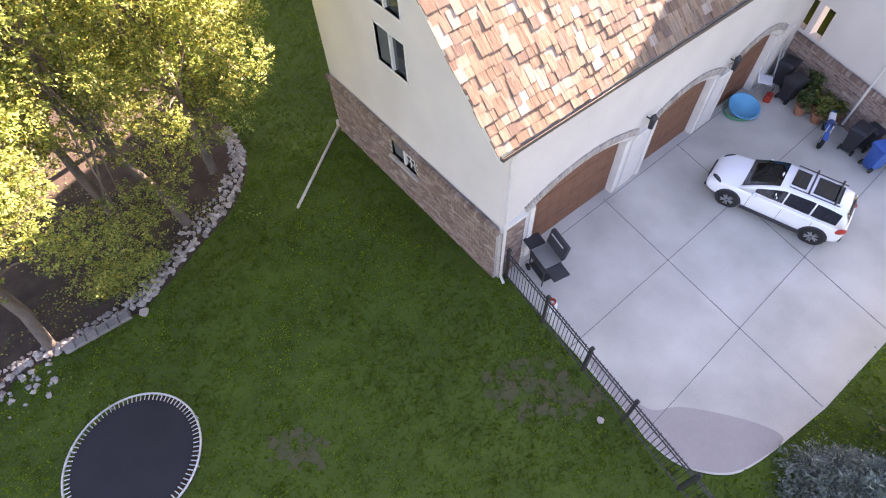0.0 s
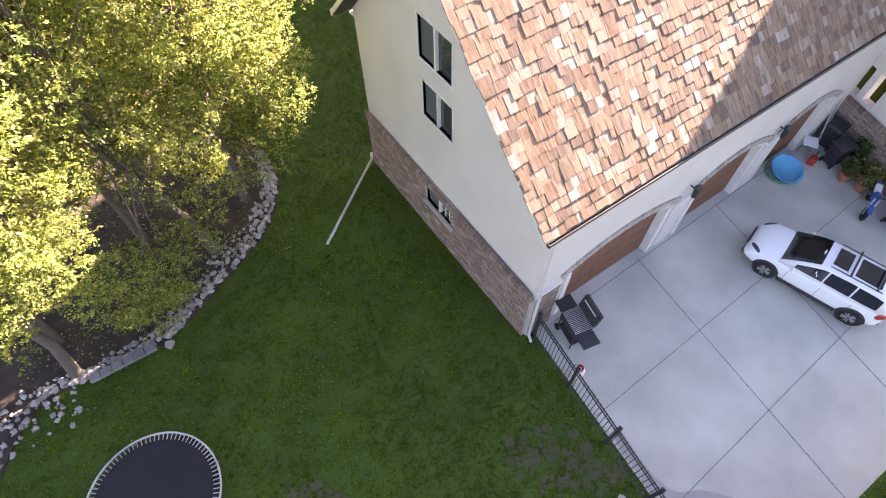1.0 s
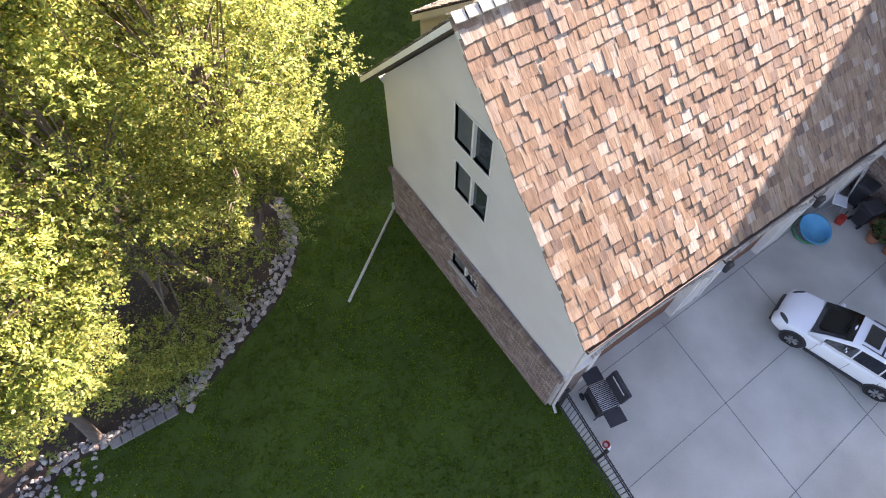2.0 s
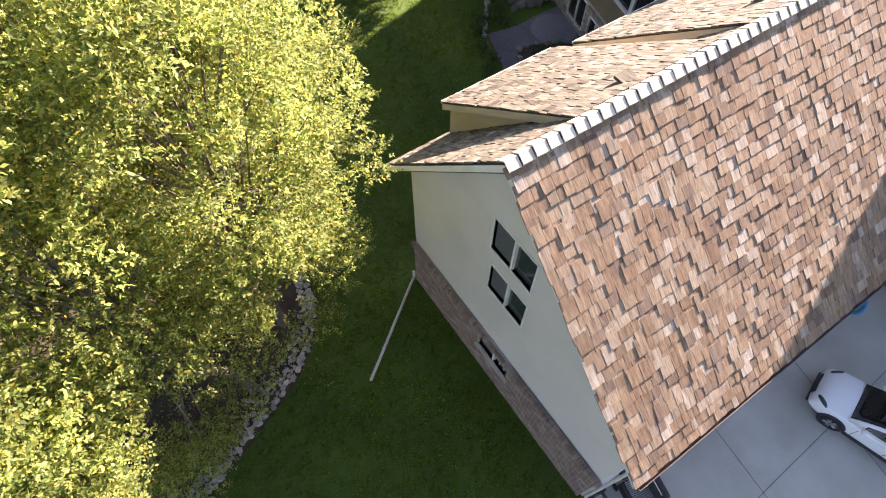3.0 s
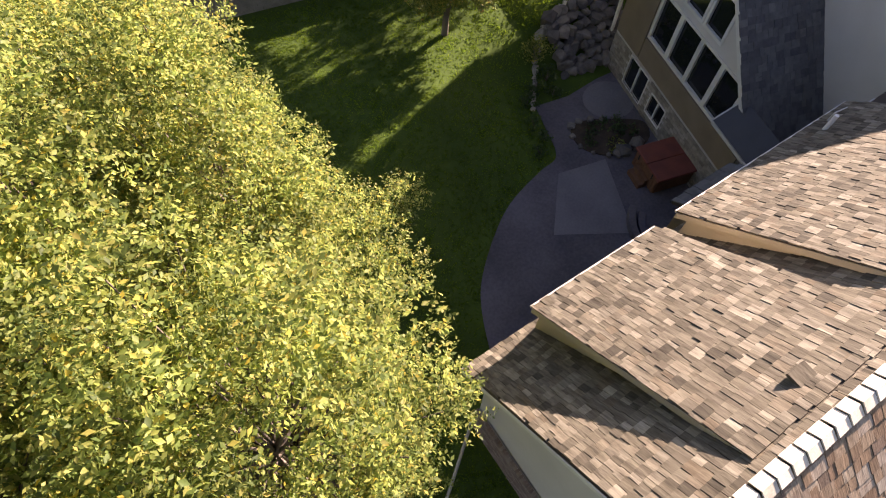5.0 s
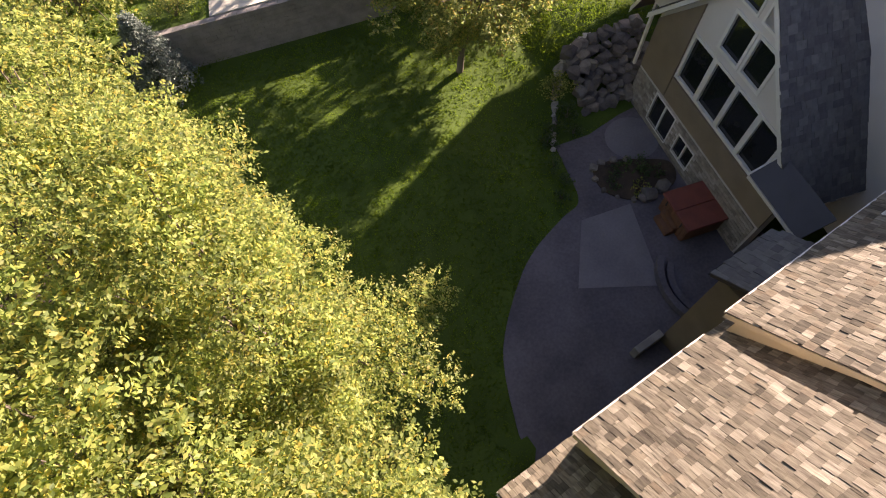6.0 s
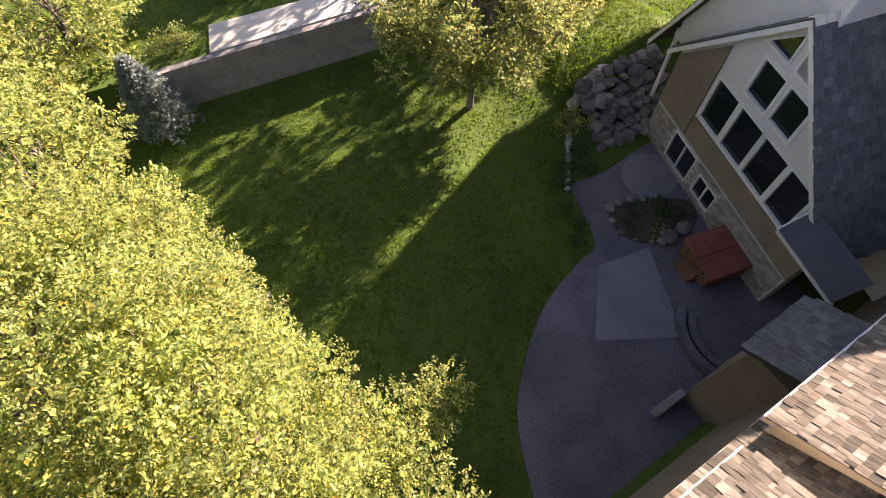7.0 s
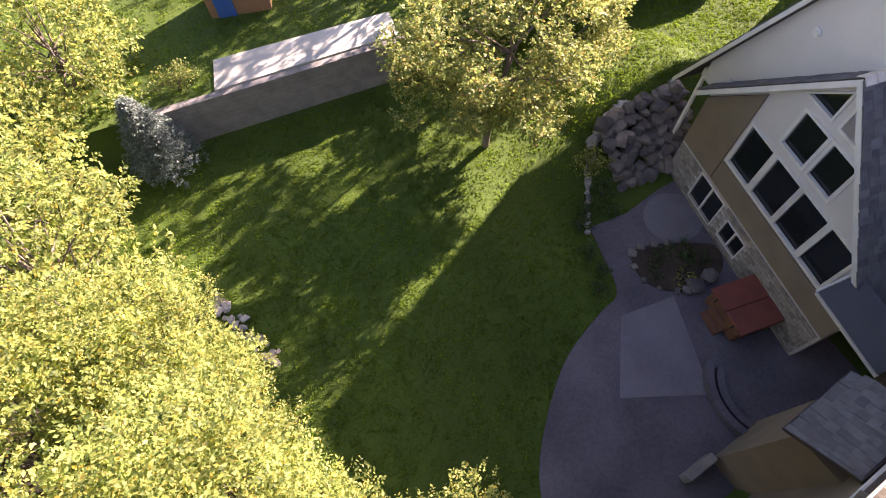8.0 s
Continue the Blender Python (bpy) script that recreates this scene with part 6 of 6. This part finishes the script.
spruce((-2.0, 27.3), 3.2, 1.25, 121, NEEDLE, "blue-grey spruce at the end of the lawn")
spruce((1.7, -8.8), 2.1, 1.0, 122, NEEDLE, "small blue-grey spruce by the driveway's edge")
tree((3.60, -9.46), (3.67, -9.47, 1.58), (1.4, 0.97, 1.65), LEAF_DARK, "green shrub-like tree beside the driveway", 123, clump_n=50, clump_r=0.35, density=600, leaf=0.09, trunk_r=0.06)
tree((5.82, -9.61), (5.98, -9.80, 2.10), (1.4, 1.08, 2.09), LEAF, "green shrub-like tree beside the driveway", 124, clump_n=50, clump_r=0.4, density=500, leaf=0.09, trunk_r=0.06)


def shrub(base, radii, leaves, label, seed, n=16, leaf=0.07, density=800, name="shrub"):
    rs = random.Random(seed)
    t = thing(name, label, "shrub", (*base, ground_z(*base) if base[1] < 27 else 1.5))
    part("stems", tubes(*[((0, 0, 0), (rs.uniform(-0.6, 0.6) * radii[0], rs.uniform(-0.6, 0.6) * radii[1], radii[2]), 0.015, 0.004) for _ in range(7)], n=5), BARK, t)
    clumps = [(rs.uniform(-0.75, 0.75) * radii[0], rs.uniform(-0.75, 0.75) * radii[1], radii[2] * rs.uniform(0.4, 1.25), radii[0] * 0.38, radii[1] * 0.38, radii[2] * 0.3, 1.0) for _ in range(n)]
    part("foliage", leaf_cloud("foliage", clumps, density, leaf, seed), leaves, t, kind="stuff")


for i, (x, y, r, h) in enumerate([(8.9, 15.0, 0.35, 0.35), (9.0, 15.8, 0.4, 0.4), (9.4, 16.8, 0.45, 0.45), (10.1, 17.2, 0.5, 0.5), (10.9, 17.4, 0.5, 0.5), (8.3, 14.5, 0.35, 0.3), (10.7, 16.7, 0.4, 0.35)]):
    shrub((x, y), (r, r, h), LEAF_DARK, "low dark green shrub along the patio path", 130 + i)
shrub((11.0, 18.3), (0.8, 0.6, 0.8), LEAF, "light green shrub above the boulders", 140, n=20)
shrub((11.7, 13.7), (0.5, 0.4, 0.3), LEAF_DARK, "low shrub in the planted island", 141)
for i, (x, y) in enumerate([(10.3, 13.9), (10.7, 14.3), (11.3, 14.3), (11.9, 14.1), (12.1, 13.4)]):
    shrub((x, y), (0.35, 0.35, 0.2), LEAF_DARK, "low dark green ground cover in the planted island", 160 + i)
shrub((11.0, 13.2), (0.45, 0.4, 0.2), LEAF, "low pale shrub in the planted island", 142)
shrub((-0.3, 28.6), (0.9, 0.4, 0.9), LEAF_FAR, "yellow shrub behind the retaining wall", 143, n=20)
shrub((-8.0, 6.0), (0.9, 0.5, 0.7), LEAF, "bushy green undergrowth at the bed's edge", 144, n=24, leaf=0.09)
shrub((-7.1, 5.75), (0.6, 0.4, 0.6), LEAF, "bushy green undergrowth at the bed's edge", 145, n=20, leaf=0.09)

# potted plants by the brick wall
for i, (x, y, r, h, mat) in enumerate([(12.3, -1.75, 0.24, 0.75, LEAF_DARK), (12.1, -2.3, 0.22, 0.35, LEAF_FAR), (11.65, -2.0, 0.2, 0.3, LEAF_DARK), (12.15, -2.85, 0.22, 0.3, LEAF_FAR), (11.7, -2.55, 0.2, 0.25, LEAF_FAR)]):
    pot = thing("potted_plant", "leafy plant in a terracotta pot by the brick wall", "potted plant", (x, y, 0.03), group="potted plants")
    part("pot", lathe(bmesh.new(), [(r * 0.7, 0.0), (r, 0.3), (r * 1.1, 0.3), (r * 1.1, 0.35), (r * 0.9, 0.35), (r * 0.85, 0.3)], 16), TERRACOTTA, pot)
    part("foliage", leaf_cloud("foliage", [(random.Random(i * 9 + k).uniform(-r, r), random.Random(i * 7 + k).uniform(-r, r), 0.4 + h * k / 9, r * 0.9, r * 0.9, 0.14, 1.0) for k in range(9)], 900, 0.1, 200 + i), mat, pot, kind="stuff")

# worn patches in the lawn: many small bare spots between the tufts
for i, (x, y, r) in enumerate([(-1.3, -3.3, 0.85), (-1.8, -2.8, 0.6), (-0.8, -3.9, 0.6), (-6.6, -0.75, 0.55), (-6.3, -1.1, 0.4)]):
    rs = random.Random(60 + i)
    pb = bmesh.new()
    for _ in range(int(46 * r)):
        a, d, q = rs.uniform(0, 6.28), r * rs.random() ** 0.7, rs.uniform(0.05, 0.17)
        cx, cy, z = x + d * math.cos(a), y + d * math.sin(a), 0.01 + rs.uniform(0, 0.014)
        pb.faces.new([pb.verts.new((cx + q * rs.uniform(0.5, 1.2) * math.cos(k * 0.698), cy + q * rs.uniform(0.5, 1.2) * math.sin(k * 0.698), z)) for k in range(9)])
    tagged(part("bare_patch", pb, BARE), "worn bare patch in the lawn", "bare patch", kind="structure")

# grass tufts over the lawn
rs = np.random.default_rng(5)
pts = np.column_stack([rs.uniform(-15, 14, 70000), rs.uniform(-12, 28, 70000)])
blocked = [BED, DRIVE, PATIO]
keep = []
for x, y in pts:
    if -0.1 < x < 13 and -0.3 < y < 7.3:
        continue
    if x > 12.6 or (x - TX) ** 2 + (y - TY) ** 2 < (TR + 0.05) ** 2 or any(inside((x, y), poly) for poly in blocked):
        continue
    if y > 27.7 - 0.21 * (x + 1.6) or (11 < x and 16.5 < y):
        continue
    keep.append((x, y, ground_z(x, y) + 0.012, 0.2, 0.2, 0.02, 1.0))
for x, y in np.column_stack([rs.uniform(11.2, 24, 11000), rs.uniform(16.8, 27, 11000)]):
    h = bank_height(x, y)
    if y > 18.6 and y < 25.5:
        keep.append((x, y, h + 0.012, 0.16, 0.16, 0.03, 1.0))
for x, y in np.column_stack([rs.uniform(-12, 24, 16000), rs.uniform(23, 42, 16000)]):
    if y > 28.2 - 0.212 * (x + 1.6) + 0.3 and not inside((x, y), [(0.75, 27.75), (7.75, 26.3), (8.05, 27.6), (1.3, 29.2)]):
        keep.append((x, y, 1.58, 0.25, 0.25, 0.03, 1.0))
tufts = leaf_cloud("grass", keep, 330, 0.042, 7, flat=1.6, long=1.8)
tagged(part("grass", tufts, GRASS, kind="stuff"), "short mown grass", "grass")

# fallen leaves on the lawn and in the bed
fallen = [(rs.uniform(-12, 0), rs.uniform(-4, 14), 0.03, 0.5, 0.5, 0.01, 0.1) for _ in range(5)] + [(rs.uniform(-13, -4), rs.uniform(6, 14), 0.06, 0.6, 0.6, 0.02, 5.0) for _ in range(120)]
tagged(part("fallen_leaves", leaf_cloud("fallen_leaves", fallen, 60, 0.06, 17, flat=0.1), LEAF_FAR, kind="stuff"), "dry fallen leaves on the ground", "fallen leaves")

# ---- shakes of every roof ----
for owner, mats, mat, single in roof_shingles:
    pieces("shingle", mats, owner, mat, single)
